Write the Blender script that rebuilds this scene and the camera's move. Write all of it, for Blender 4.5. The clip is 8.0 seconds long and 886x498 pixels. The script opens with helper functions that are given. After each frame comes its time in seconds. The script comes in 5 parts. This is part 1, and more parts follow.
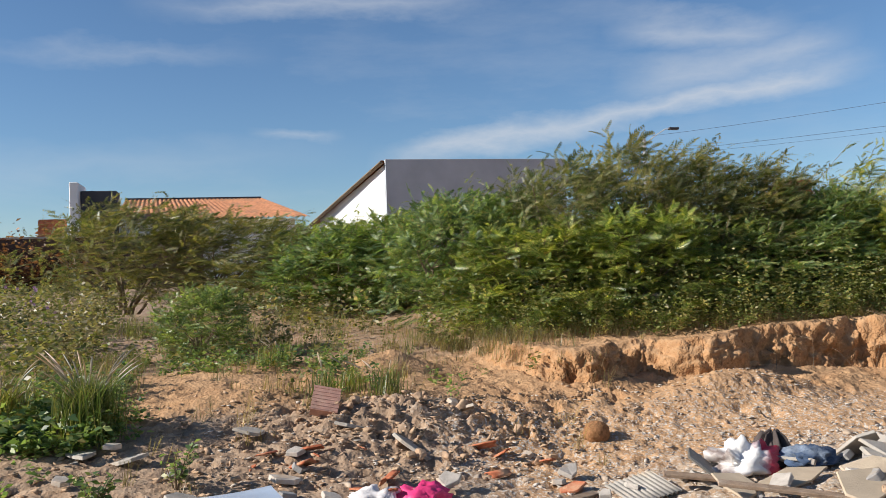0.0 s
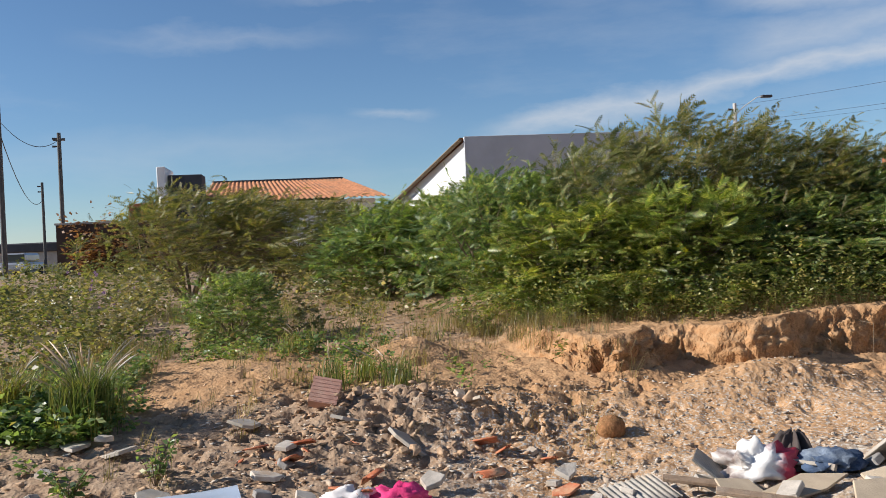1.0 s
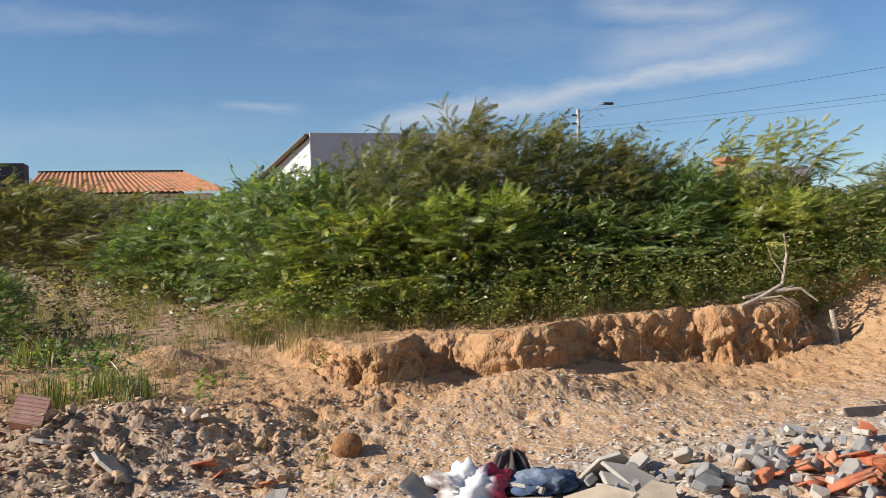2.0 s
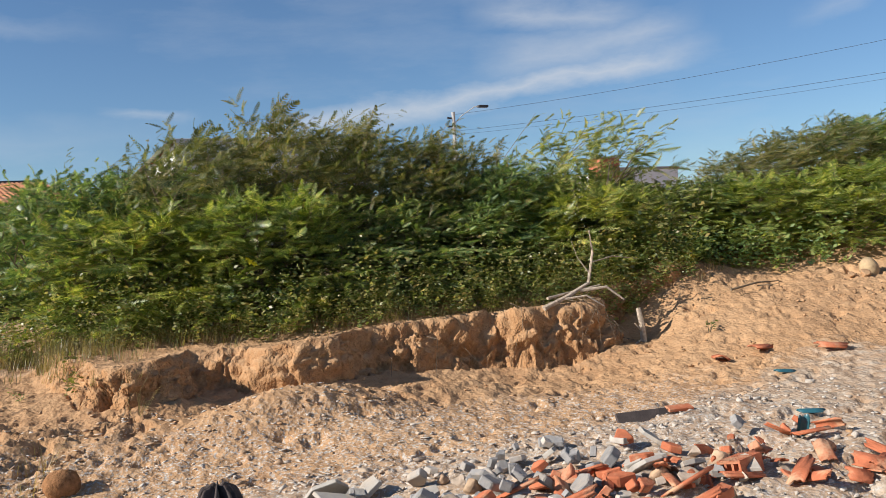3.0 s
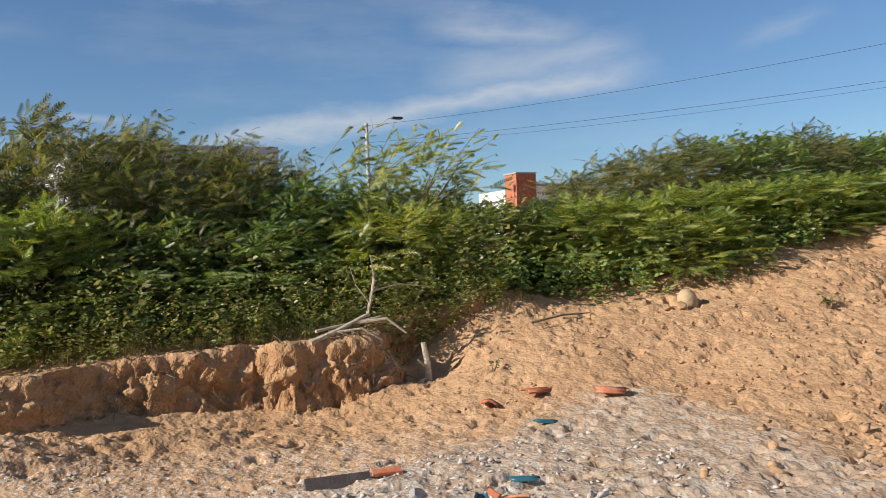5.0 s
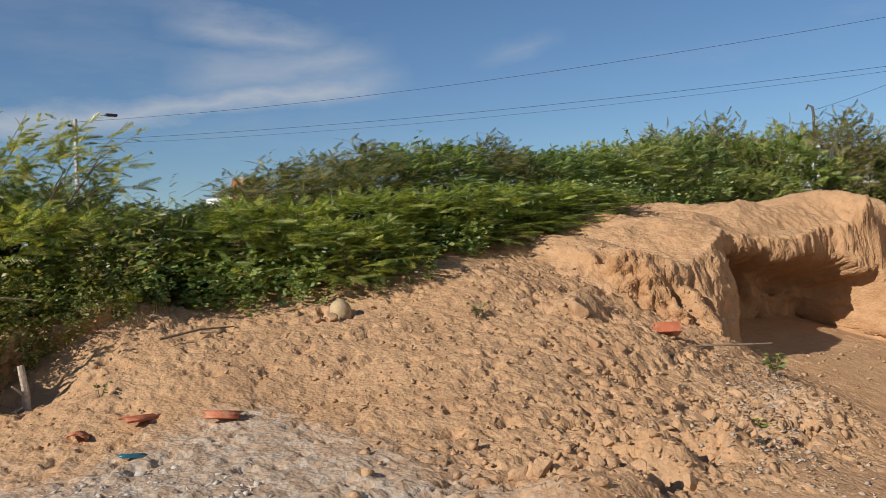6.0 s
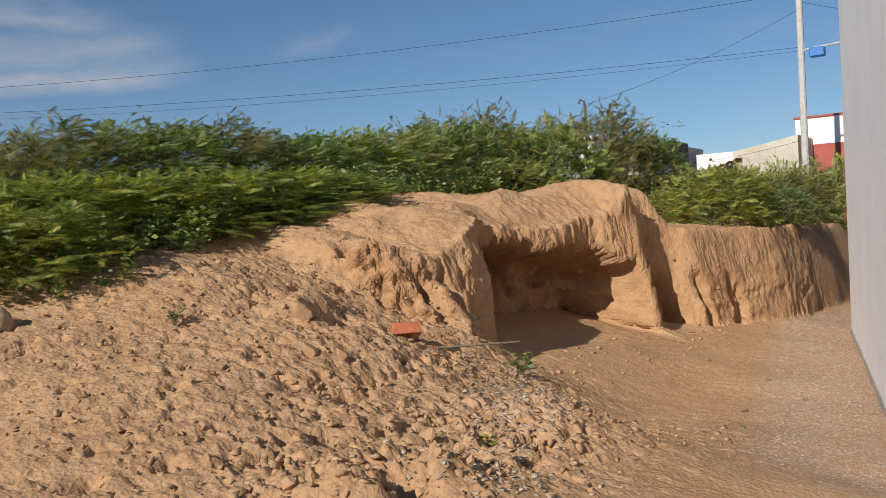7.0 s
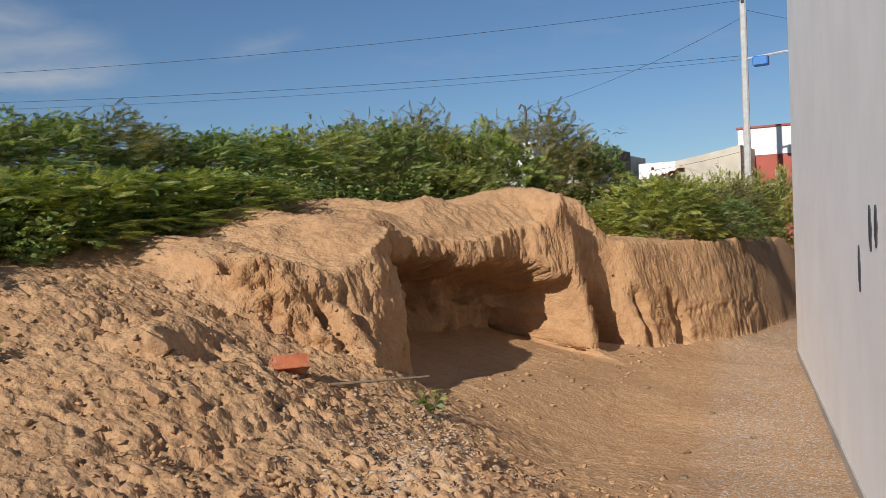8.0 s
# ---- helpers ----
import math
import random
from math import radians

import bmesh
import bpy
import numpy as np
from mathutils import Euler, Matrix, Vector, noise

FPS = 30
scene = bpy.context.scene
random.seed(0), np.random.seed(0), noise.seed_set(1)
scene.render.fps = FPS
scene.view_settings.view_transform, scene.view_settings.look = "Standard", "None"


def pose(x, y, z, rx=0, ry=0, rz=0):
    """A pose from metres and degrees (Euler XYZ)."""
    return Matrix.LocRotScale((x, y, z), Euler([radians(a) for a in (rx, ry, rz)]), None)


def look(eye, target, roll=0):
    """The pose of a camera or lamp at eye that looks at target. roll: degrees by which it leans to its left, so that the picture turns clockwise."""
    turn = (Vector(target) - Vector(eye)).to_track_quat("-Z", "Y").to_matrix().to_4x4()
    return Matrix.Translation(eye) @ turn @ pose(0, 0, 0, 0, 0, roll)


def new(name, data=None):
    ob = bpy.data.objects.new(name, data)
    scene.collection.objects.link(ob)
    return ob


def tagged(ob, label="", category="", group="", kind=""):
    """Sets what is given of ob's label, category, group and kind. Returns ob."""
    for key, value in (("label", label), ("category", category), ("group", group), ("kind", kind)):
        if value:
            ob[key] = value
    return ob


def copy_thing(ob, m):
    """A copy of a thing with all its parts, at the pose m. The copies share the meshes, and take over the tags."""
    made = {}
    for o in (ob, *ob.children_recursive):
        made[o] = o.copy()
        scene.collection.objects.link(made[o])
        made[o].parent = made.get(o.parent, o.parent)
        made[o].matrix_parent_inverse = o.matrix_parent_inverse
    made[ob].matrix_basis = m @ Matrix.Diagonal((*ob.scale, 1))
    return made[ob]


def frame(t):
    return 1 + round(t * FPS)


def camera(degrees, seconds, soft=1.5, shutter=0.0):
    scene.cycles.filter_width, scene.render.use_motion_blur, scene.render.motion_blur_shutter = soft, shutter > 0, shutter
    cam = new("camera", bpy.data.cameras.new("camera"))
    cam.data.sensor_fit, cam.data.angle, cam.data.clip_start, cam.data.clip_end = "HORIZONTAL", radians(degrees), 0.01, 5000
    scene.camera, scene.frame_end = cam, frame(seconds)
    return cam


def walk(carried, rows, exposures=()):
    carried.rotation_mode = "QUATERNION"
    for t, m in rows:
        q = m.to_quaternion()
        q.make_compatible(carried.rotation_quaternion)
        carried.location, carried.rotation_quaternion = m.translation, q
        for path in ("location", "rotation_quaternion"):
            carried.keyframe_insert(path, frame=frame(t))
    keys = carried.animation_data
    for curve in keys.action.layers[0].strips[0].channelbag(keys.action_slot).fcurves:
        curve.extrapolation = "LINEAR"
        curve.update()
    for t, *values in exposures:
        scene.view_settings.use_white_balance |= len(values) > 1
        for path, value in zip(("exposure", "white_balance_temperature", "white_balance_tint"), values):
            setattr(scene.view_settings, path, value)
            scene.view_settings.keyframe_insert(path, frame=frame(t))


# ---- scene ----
cam = camera(53.3, 8.0, soft=0.7)
PATH = [
    (0, (-0.239, -0.025, 1.507), (0.241, 1.916, 1.553), -2.0),
    (0.5, (0.024, 0.06, 1.525), (0.392, 2.026, 1.535), -2.3),
    (1, (0.461, 0.174, 1.539), (0.723, 2.156, 1.541), -2.7),
    (1.5, (0.86, 0.271, 1.518), (1.201, 2.242, 1.508), -3.6),
    (2, (1.341, 0.377, 1.562), (1.898, 2.298, 1.547), -1.8),
    (2.2, (1.555, 0.417, 1.528), (2.206, 2.308, 1.507), -2.6),
    (3.3, (2.63, 0.636, 1.506), (3.403, 2.481, 1.495), -3.3),
    (3.5, (2.769, 0.691, 1.542), (3.537, 2.537, 1.531), -3.2),
    (4, (3.167, 0.709, 1.527), (3.88, 2.577, 1.511), -4.2),
    (4.2, (3.383, 0.689, 1.562), (4.08, 2.564, 1.552), -3.7),
    (5.3, (4.268, 0.73, 1.512), (5.274, 2.459, 1.521), -2.8),
    (5.5, (4.49, 0.723, 1.488), (5.581, 2.399, 1.489), -3.6),
    (6, (5.028, 0.73, 1.51), (6.377, 2.207, 1.515), -2.1),
    (6.5, (5.694, 0.877, 1.493), (7.3, 2.069, 1.494), -2.2),
    (7, (6.231, 0.976, 1.462), (7.876, 2.114, 1.436), -2.7),
    (7.5, (6.753, 1.109, 1.494), (8.396, 2.251, 1.463), -2.7),
    (8, (7.318, 1.307, 1.522), (9.029, 2.341, 1.504), -2.0),
]
walk(cam, [(t, look(eye, target, roll)) for t, eye, target, roll in PATH],
     [(0.0, 0.58), (3.6, 0.57), (5.3, 0.46), (6.3, 0.14), (8.0, 0.10)])

# ---- world, sun, exposure ----
SUN_ELEV, SUN_AZ = 28.5, 178.0      # degrees; the sun stands towards -x
scene.view_settings.exposure = 0.0
world = bpy.data.worlds.new("sky")
scene.world = world
world.use_nodes = True
wn, wl = world.node_tree.nodes, world.node_tree.links
wn.clear()


def wnode(kind, **kw):
    n = wn.new(kind)
    for k, v in kw.items():
        n.inputs[k].default_value = v
    return n


def wmath(op, a, b=None, c=None):
    n = wn.new("ShaderNodeMath")
    n.operation = op
    for i, v in enumerate((a, b, c)):
        if v is None:
            continue
        if isinstance(v, (int, float)):
            n.inputs[i].default_value = v
        else:
            wl.new(v, n.inputs[i])
    return n.outputs[0]


sky = wn.new("ShaderNodeTexSky")
sky.sky_type = "NISHITA"
sky.sun_disc = False
sky.sun_elevation = radians(SUN_ELEV)
sky.sun_rotation = radians(90 - SUN_AZ)
sky.air_density, sky.dust_density, sky.ozone_density = 1.0, 0.0, 6.0
coord = wn.new("ShaderNodeTexCoord")
sep = wn.new("ShaderNodeSeparateXYZ")
wl.new(coord.outputs["Generated"], sep.inputs[0])
azim = wmath("MULTIPLY", wmath("ARCTAN2", sep.outputs[0], sep.outputs[1]), 57.29578)   # degrees clockwise from +y
elev = wmath("MULTIPLY", wmath("ARCSINE", sep.outputs[2]), 57.29578)


def streak(az0, el0, az1, el1, thick, fade):
    """A thin cloud bank along a line in the sky, with soft ends."""
    u = wmath("DIVIDE", wmath("SUBTRACT", azim, az0), az1 - az0)
    mid = wmath("MULTIPLY_ADD", u, el1 - el0, el0)
    n = wnode("ShaderNodeTexNoise", Scale=9.0, Detail=7.0, Roughness=0.6)
    mp = wn.new("ShaderNodeMapping")
    mp.inputs["Scale"].default_value = (1, 1, 2.6)
    wl.new(coord.outputs["Generated"], mp.inputs[0])
    wl.new(mp.outputs[0], n.inputs["Vector"])
    off = wmath("MULTIPLY_ADD", n.outputs[0], 3.4, -1.7)
    d = wmath("ABSOLUTE", wmath("DIVIDE", wmath("ADD", wmath("SUBTRACT", elev, mid), off), thick))
    body = wmath("MAXIMUM", wmath("SUBTRACT", 1.0, d), 0.0)
    e0 = wmath("SMOOTH_MIN", wmath("DIVIDE", u, fade), 1.0, 0.2)
    e1 = wmath("SMOOTH_MIN", wmath("DIVIDE", wmath("SUBTRACT", 1.0, u), fade), 1.0, 0.2)
    ends = wmath("MAXIMUM", wmath("MULTIPLY", wmath("MAXIMUM", e0, 0.0), wmath("MAXIMUM", e1, 0.0)), 0.0)
    return wmath("MULTIPLY", body, ends)


CLOUDS = [(9, 7.0, 41, 11.4, 1.25, 0.16, 0.62), (25, 11.2, 40, 12.4, 1.7, 0.25, 0.42), (24.5, 15.0, 37, 13.2, 1.5, 0.3, 0.45), (-6, 16.6, 20, 17.6, 1.3, 0.35, 0.40), (1.5, 8.9, 8, 8.7, 0.7, 0.35, 0.30),
          (-16, 13.5, 4, 13.9, 0.9, 0.4, 0.20), (-25, 6, 10, 8, 1.6, 0.4, 0.16), (44.5, 12.2, 51, 12.9, 1.0, 0.4, 0.22)]
total = None
for a0, b0, a1, b1, th, fd, amount in CLOUDS:
    part_ = wmath("MULTIPLY", streak(a0, b0, a1, b1, th, fd), amount)
    total = part_ if total is None else wmath("MAXIMUM", total, part_)
wisp = wnode("ShaderNodeTexNoise", Scale=3.0, Detail=8.0, Roughness=0.62)
wmap = wn.new("ShaderNodeMapping")
wmap.inputs["Scale"].default_value = (1, 1, 4.0)
wmap.inputs["Rotation"].default_value = (0.1, 0.15, 0)
wl.new(coord.outputs["Generated"], wmap.inputs[0])
wl.new(wmap.outputs[0], wisp.inputs["Vector"])
thin = wmath("MULTIPLY", wmath("MAXIMUM", wmath("SUBTRACT", wisp.outputs[0], 0.52), 0.0), 0.7)
total = wmath("MINIMUM", wmath("ADD", total, thin), 0.85)
cmix = wn.new("ShaderNodeMix")
cmix.data_type = "RGBA"
wl.new(total, cmix.inputs["Factor"])
wl.new(sky.outputs[0], cmix.inputs[6])
cmix.inputs[7].default_value = (6.0, 6.3, 6.8, 1)
back = wnode("ShaderNodeBackground", Strength=0.072)
wl.new(cmix.outputs[2], back.inputs["Color"])
wl.new(back.outputs[0], wn.new("ShaderNodeOutputWorld").inputs[0])

sun = new("sun", bpy.data.lights.new("sun", "SUN"))
sun.data.energy, sun.data.angle, sun.data.color = 5.0, radians(0.6), (1.0, 0.945, 0.87)
az, el = radians(SUN_AZ), radians(SUN_ELEV)
sun.matrix_world = look((0, 0, 40), (-math.cos(az) * math.cos(el) * 9, -math.sin(az) * math.cos(el) * 9, 40 - 9 * math.sin(el)))

# ---- materials ----
def material(name, rough=0.85, spec=0.25):
    m = bpy.data.materials.new(name)
    m.use_nodes = True
    b = m.node_tree.nodes["Principled BSDF"]
    b.inputs["Roughness"].default_value = rough
    b.inputs["Specular IOR Level"].default_value = spec
    return m, m.node_tree.nodes, m.node_tree.links, b


def ramp(nodes, links, source, stops):
    r = nodes.new("ShaderNodeValToRGB")
    e = r.color_ramp.elements
    while len(e) < len(stops):
        e.new(0.5)
    for k, (p, c) in zip(e, stops):
        k.position, k.color = p, (*c, 1)
    links.new(source, r.inputs[0])
    return r.outputs[0]


def noise_tex(nodes, links, scale, detail=6.0, rough=0.6, vec=None):
    n = nodes.new("ShaderNodeTexNoise")
    n.inputs["Scale"].default_value, n.inputs["Detail"].default_value, n.inputs["Roughness"].default_value = scale, detail, rough
    if vec is None:
        g = nodes.new("ShaderNodeNewGeometry")
        vec = g.outputs["Position"]
    links.new(vec, n.inputs["Vector"])
    return n.outputs[0]


def mix_rgb(nodes, links, fac, a, b, mode="MIX"):
    m = nodes.new("ShaderNodeMix")
    m.data_type, m.blend_type = "RGBA", mode
    for sock, v in ((m.inputs[0], fac), (m.inputs[6], a), (m.inputs[7], b)):
        if isinstance(v, (int, float)):
            sock.default_value = v
        elif isinstance(v, tuple):
            sock.default_value = (*v, 1)
        else:
            links.new(v, sock)
    return m.outputs[2]


def bump(nodes, links, bsdf, height, strength, distance, prev=None):
    b = nodes.new("ShaderNodeBump")
    b.inputs["Strength"].default_value, b.inputs["Distance"].default_value = strength, distance
    links.new(height, b.inputs["Height"])
    if prev:
        links.new(prev, b.inputs["Normal"])
    links.new(b.outputs[0], bsdf.inputs["Normal"])
    return b.outputs[0]


def plain(name, col, rough=0.8, spec=0.3, var=0.25, scale=14.0, bumps=0.25, dirt=None, metal=0.0, fine=90.0):
    """A painted or natural surface: base colour, blotches, fine grain, light wear."""
    m, n, l, b = material(name, rough, spec)
    dark = tuple(c * (1 - var) for c in col)
    light = tuple(min(1, c * (1 + var)) for c in col)
    base = ramp(n, l, noise_tex(n, l, scale), [(0.3, dark), (0.7, light)])
    if dirt:
        f = ramp(n, l, noise_tex(n, l, scale * 0.35, 9, 0.7), [(0.5, (0, 0, 0)), (0.68, (1, 1, 1))])
        base = mix_rgb(n, l, f, base, dirt)
    l.new(base, b.inputs["Base Color"])
    b.inputs["Metallic"].default_value = metal
    bump(n, l, b, noise_tex(n, l, fine, 4), bumps, 0.01)
    return m


def soil_material():
    m, n, l, b = material("soil", 0.95, 0.1)
    att = n.new("ShaderNodeAttribute")
    att.attribute_name = "zone"
    s = n.new("ShaderNodeSeparateColor")
    l.new(att.outputs["Color"], s.inputs[0])
    big = noise_tex(n, l, 1.3, 5)
    mid = noise_tex(n, l, 9, 6, 0.65)
    fine = noise_tex(n, l, 55, 2, 0.6)
    sand = ramp(n, l, big, [(0.3, (0.47, 0.268, 0.138)), (0.5, (0.56, 0.34, 0.182)), (0.72, (0.62, 0.395, 0.225))])
    sand = mix_rgb(n, l, 0.5, sand, ramp(n, l, mid, [(0.25, (0.39, 0.21, 0.105)), (0.55, (0.58, 0.35, 0.19)), (0.8, (0.66, 0.43, 0.25))]))
    grey = ramp(n, l, mid, [(0.25, (0.36, 0.275, 0.205)), (0.5, (0.51, 0.405, 0.31)), (0.8, (0.63, 0.54, 0.44))])
    brown = ramp(n, l, mid, [(0.25, (0.27, 0.175, 0.115)), (0.5, (0.43, 0.30, 0.205)), (0.8, (0.58, 0.44, 0.32))])
    white = ramp(n, l, fine, [(0.3, (0.50, 0.42, 0.35)), (0.7, (0.78, 0.74, 0.68))])
    jit = n.new("ShaderNodeMath")
    jit.operation = "SUBTRACT"
    l.new(mid, jit.inputs[0])
    jit.inputs[1].default_value = 0.5

    def zone(channel, sharp):
        a = n.new("ShaderNodeMath")
        a.operation = "ADD"
        l.new(s.outputs[channel], a.inputs[0])
        l.new(jit.outputs[0], a.inputs[1])
        return ramp(n, l, a.outputs[0], [(0.5 - sharp, (0, 0, 0)), (0.5 + sharp, (1, 1, 1))])

    col = mix_rgb(n, l, zone(0, 0.25), sand, grey)
    col = mix_rgb(n, l, zone(1, 0.25), col, brown)
    cut = ramp(n, l, mid, [(0.25, (0.34, 0.145, 0.055)), (0.55, (0.50, 0.245, 0.10)), (0.8, (0.60, 0.33, 0.155))])
    cz = n.new("ShaderNodeMath")
    cz.operation = "MULTIPLY"
    l.new(att.outputs["Alpha"], cz.inputs[0])
    cz.inputs[1].default_value = 0.45
    col = mix_rgb(n, l, cz.outputs[0], col, cut)
    # plaster and lime flecks
    fleck = ramp(n, l, noise_tex(n, l, 38, 3, 0.8), [(0.53, (0, 0, 0)), (0.58, (1, 1, 1))])
    ff = n.new("ShaderNodeMath")
    ff.operation = "MULTIPLY"
    l.new(fleck, ff.inputs[0])
    l.new(zone(2, 0.3), ff.inputs[1])
    col = mix_rgb(n, l, ff.outputs[0], col, white)
    speck = ramp(n, l, fine, [(0.30, (0.62, 0.56, 0.5)), (0.42, (1, 1, 1))])
    col = mix_rgb(n, l, 0.6, col, speck, "MULTIPLY")
    col = mix_rgb(n, l, 1.0, col, (0.745, 0.745, 0.735), "MULTIPLY")
    l.new(col, b.inputs["Base Color"])
    vor = n.new("ShaderNodeTexVoronoi")
    vor.inputs["Scale"].default_value = 34
    gp = n.new("ShaderNodeNewGeometry")
    l.new(gp.outputs["Position"], vor.inputs["Vector"])
    n0 = bump(n, l, b, vor.outputs["Distance"], 0.35, 0.02)
    n1 = bump(n, l, b, noise_tex(n, l, 13, 3.5, 0.7), 0.3, 0.06, n0)
    crumbly = n.new("ShaderNodeMath")       # broken faces are rougher than trodden sand
    crumbly.operation = "MULTIPLY_ADD"
    l.new(att.outputs["Alpha"], crumbly.inputs[0])
    crumbly.inputs[1].default_value, crumbly.inputs[2].default_value = 0.65, 0.22
    l.new(crumbly.outputs[0], n1.node.inputs["Strength"])
    bump(n, l, b, fine, 0.35, 0.01, n1)
    return m


def leaf_material(name, a, b_, c, dry=0.06):
    m, n, l, b = material(name, 0.42, 0.5)
    g = n.new("ShaderNodeNewGeometry")
    o = n.new("ShaderNodeObjectInfo")
    col = ramp(n, l, g.outputs["Random Per Island"], [(0.0, a), (0.5, b_), (0.94 - dry, c), (0.97, (0.30, 0.26, 0.09))])
    patch = ramp(n, l, noise_tex(n, l, 3.6, 4), [(0.35, (0.45, 0.55, 0.55)), (0.65, (1.35, 1.2, 0.95))])
    col = mix_rgb(n, l, 1.0, col, patch, "MULTIPLY")
    tone = ramp(n, l, o.outputs["Random"], [(0.0, (0.85, 0.92, 0.85)), (1.0, (1.12, 1.05, 0.95))])
    col = mix_rgb(n, l, 1.0, col, tone, "MULTIPLY")
    col = mix_rgb(n, l, 1.0, col, (1.02, 0.98, 1.3), "MULTIPLY")
    l.new(col, b.inputs["Base Color"])
    t = n.new("ShaderNodeBsdfTranslucent")
    bright = mix_rgb(n, l, 1.0, col, (1.4, 1.45, 0.75), "MULTIPLY")
    l.new(bright, t.inputs[0])
    mx = n.new("ShaderNodeMixShader")
    mx.inputs[0].default_value = 0.42
    l.new(b.outputs[0], mx.inputs[1])
    l.new(t.outputs[0], mx.inputs[2])
    l.new(mx.outputs[0], n["Material Output"].inputs[0])
    return m


SOIL = soil_material()
LEAF = leaf_material("leaf_green", (0.136, 0.211, 0.041), (0.244, 0.320, 0.060), (0.470, 0.498, 0.129))
LEAF_DARK = leaf_material("leaf_dark", (0.091, 0.166, 0.054), (0.162, 0.259, 0.072), (0.310, 0.392, 0.127))
LEAF_LIGHT = leaf_material("leaf_light", (0.156, 0.217, 0.047), (0.268, 0.331, 0.074), (0.466, 0.460, 0.145))
LEAF_OLIVE = leaf_material("leaf_olive", (0.106, 0.134, 0.032), (0.170, 0.190, 0.054), (0.278, 0.249, 0.098), 0.16)
WEED = leaf_material("weed_leaf", (0.11, 0.16, 0.035), (0.19, 0.24, 0.06), (0.34, 0.34, 0.13), 0.18)
GRASS = leaf_material("grass_blade", (0.12, 0.18, 0.04), (0.19, 0.24, 0.06), (0.30, 0.30, 0.10), 0.2)
DRY = leaf_material("dry_grass", (0.195, 0.158, 0.068), (0.27, 0.225, 0.105), (0.345, 0.3, 0.165), 0.3)
BARK = plain("bark", (0.20, 0.15, 0.10), 0.9, 0.1, 0.35, 30, 0.5)
DEADWOOD = plain("dead_wood", (0.42, 0.34, 0.26), 0.9, 0.1, 0.35, 30, 0.5)
WHITE = plain("white_render", (0.86, 0.855, 0.85), 0.9, 0.15, 0.05, 1.2, 0.35, fine=180)
HOUSE_WHITE = plain("white_paint", (0.80, 0.79, 0.77), 0.85, 0.2, 0.08, 1.0, 0.2)
HOUSE_GREY = plain("grey_render", (0.42, 0.44, 0.47), 0.9, 0.2, 0.10, 0.8, 0.2)
CEMENT = plain("cement_render", (0.40, 0.37, 0.33), 0.9, 0.2, 0.2, 1.2, 0.3)
# dark grey surfaces; also the painted shade on the block building's side face
DARK_GREY_AND_SHADE = plain("dark_grey_and_shade", (0.06, 0.062, 0.07), 0.8, 0.3, 0.2, 1.5, 0.2)
TILE = plain("roof_clay", (0.50, 0.22, 0.11), 0.85, 0.2, 0.3, 5, 0.3, dirt=(0.28, 0.16, 0.10))
BRICK = plain("brick_clay", (0.40, 0.14, 0.075), 0.9, 0.15, 0.25, 9, 0.4, dirt=(0.42, 0.24, 0.14))
RED_PAINT = plain("red_paint", (0.36, 0.10, 0.075), 0.8, 0.25, 0.12, 2, 0.2)
BEIGE = plain("beige_render", (0.50, 0.45, 0.37), 0.9, 0.15, 0.15, 1.4, 0.3)
POLE_GREY = plain("pole_concrete", (0.46, 0.45, 0.43), 0.85, 0.2, 0.15, 6, 0.3)
POLE_DARK = plain("pole_weathered", (0.10, 0.095, 0.09), 0.85, 0.2, 0.2, 6, 0.3)
WIRE = plain("wire_black", (0.035, 0.035, 0.04), 0.6, 0.3, 0.1, 6, 0.0)
ASBESTOS = plain("fibre_cement", (0.38, 0.36, 0.34), 0.9, 0.15, 0.25, 4, 0.3)


# ---- builders ----
def mesh_from(name, verts, faces, mat, smooth=False):
    """A mesh from an array of places and an array of quads or triangles."""
    verts, faces = np.asarray(verts, dtype=np.float32), np.asarray(faces, dtype=np.int32)
    k, n = faces.shape[1], len(faces)
    me = bpy.data.meshes.new(name)
    me.vertices.add(len(verts))
    me.vertices.foreach_set("co", verts.ravel())
    me.loops.add(n * k)
    me.loops.foreach_set("vertex_index", faces.ravel())
    me.polygons.add(n)
    me.polygons.foreach_set("loop_start", np.arange(0, n * k, k, dtype=np.int32))
    me.polygons.foreach_set("loop_total", np.full(n, k, dtype=np.int32))
    if smooth:
        me.polygons.foreach_set("use_smooth", np.ones(n, dtype=bool))
    me.materials.append(mat)
    me.update(calc_edges=True)
    me.validate()
    return me


def mesh_of(bm, name, mat, smooth=False):
    me = bpy.data.meshes.new(name)
    bm.to_mesh(me)
    bm.free()
    me.materials.append(mat)
    if smooth:
        for p in me.polygons:
            p.use_smooth = True
    return me


def part(name, source, mat, parent, label="", smooth=False):
    me = mesh_of(source, name, mat, smooth) if isinstance(source, bmesh.types.BMesh) else source
    ob = new(name, me)
    ob.parent = parent
    if label:
        tagged(ob, label)
    return ob


def thing(name, x, y, z, label, category, group="", rz=0.0, kind=""):
    ob = new(name)
    ob.matrix_world = pose(x, y, z, 0, 0, rz)
    return tagged(ob, label, category, group, kind)


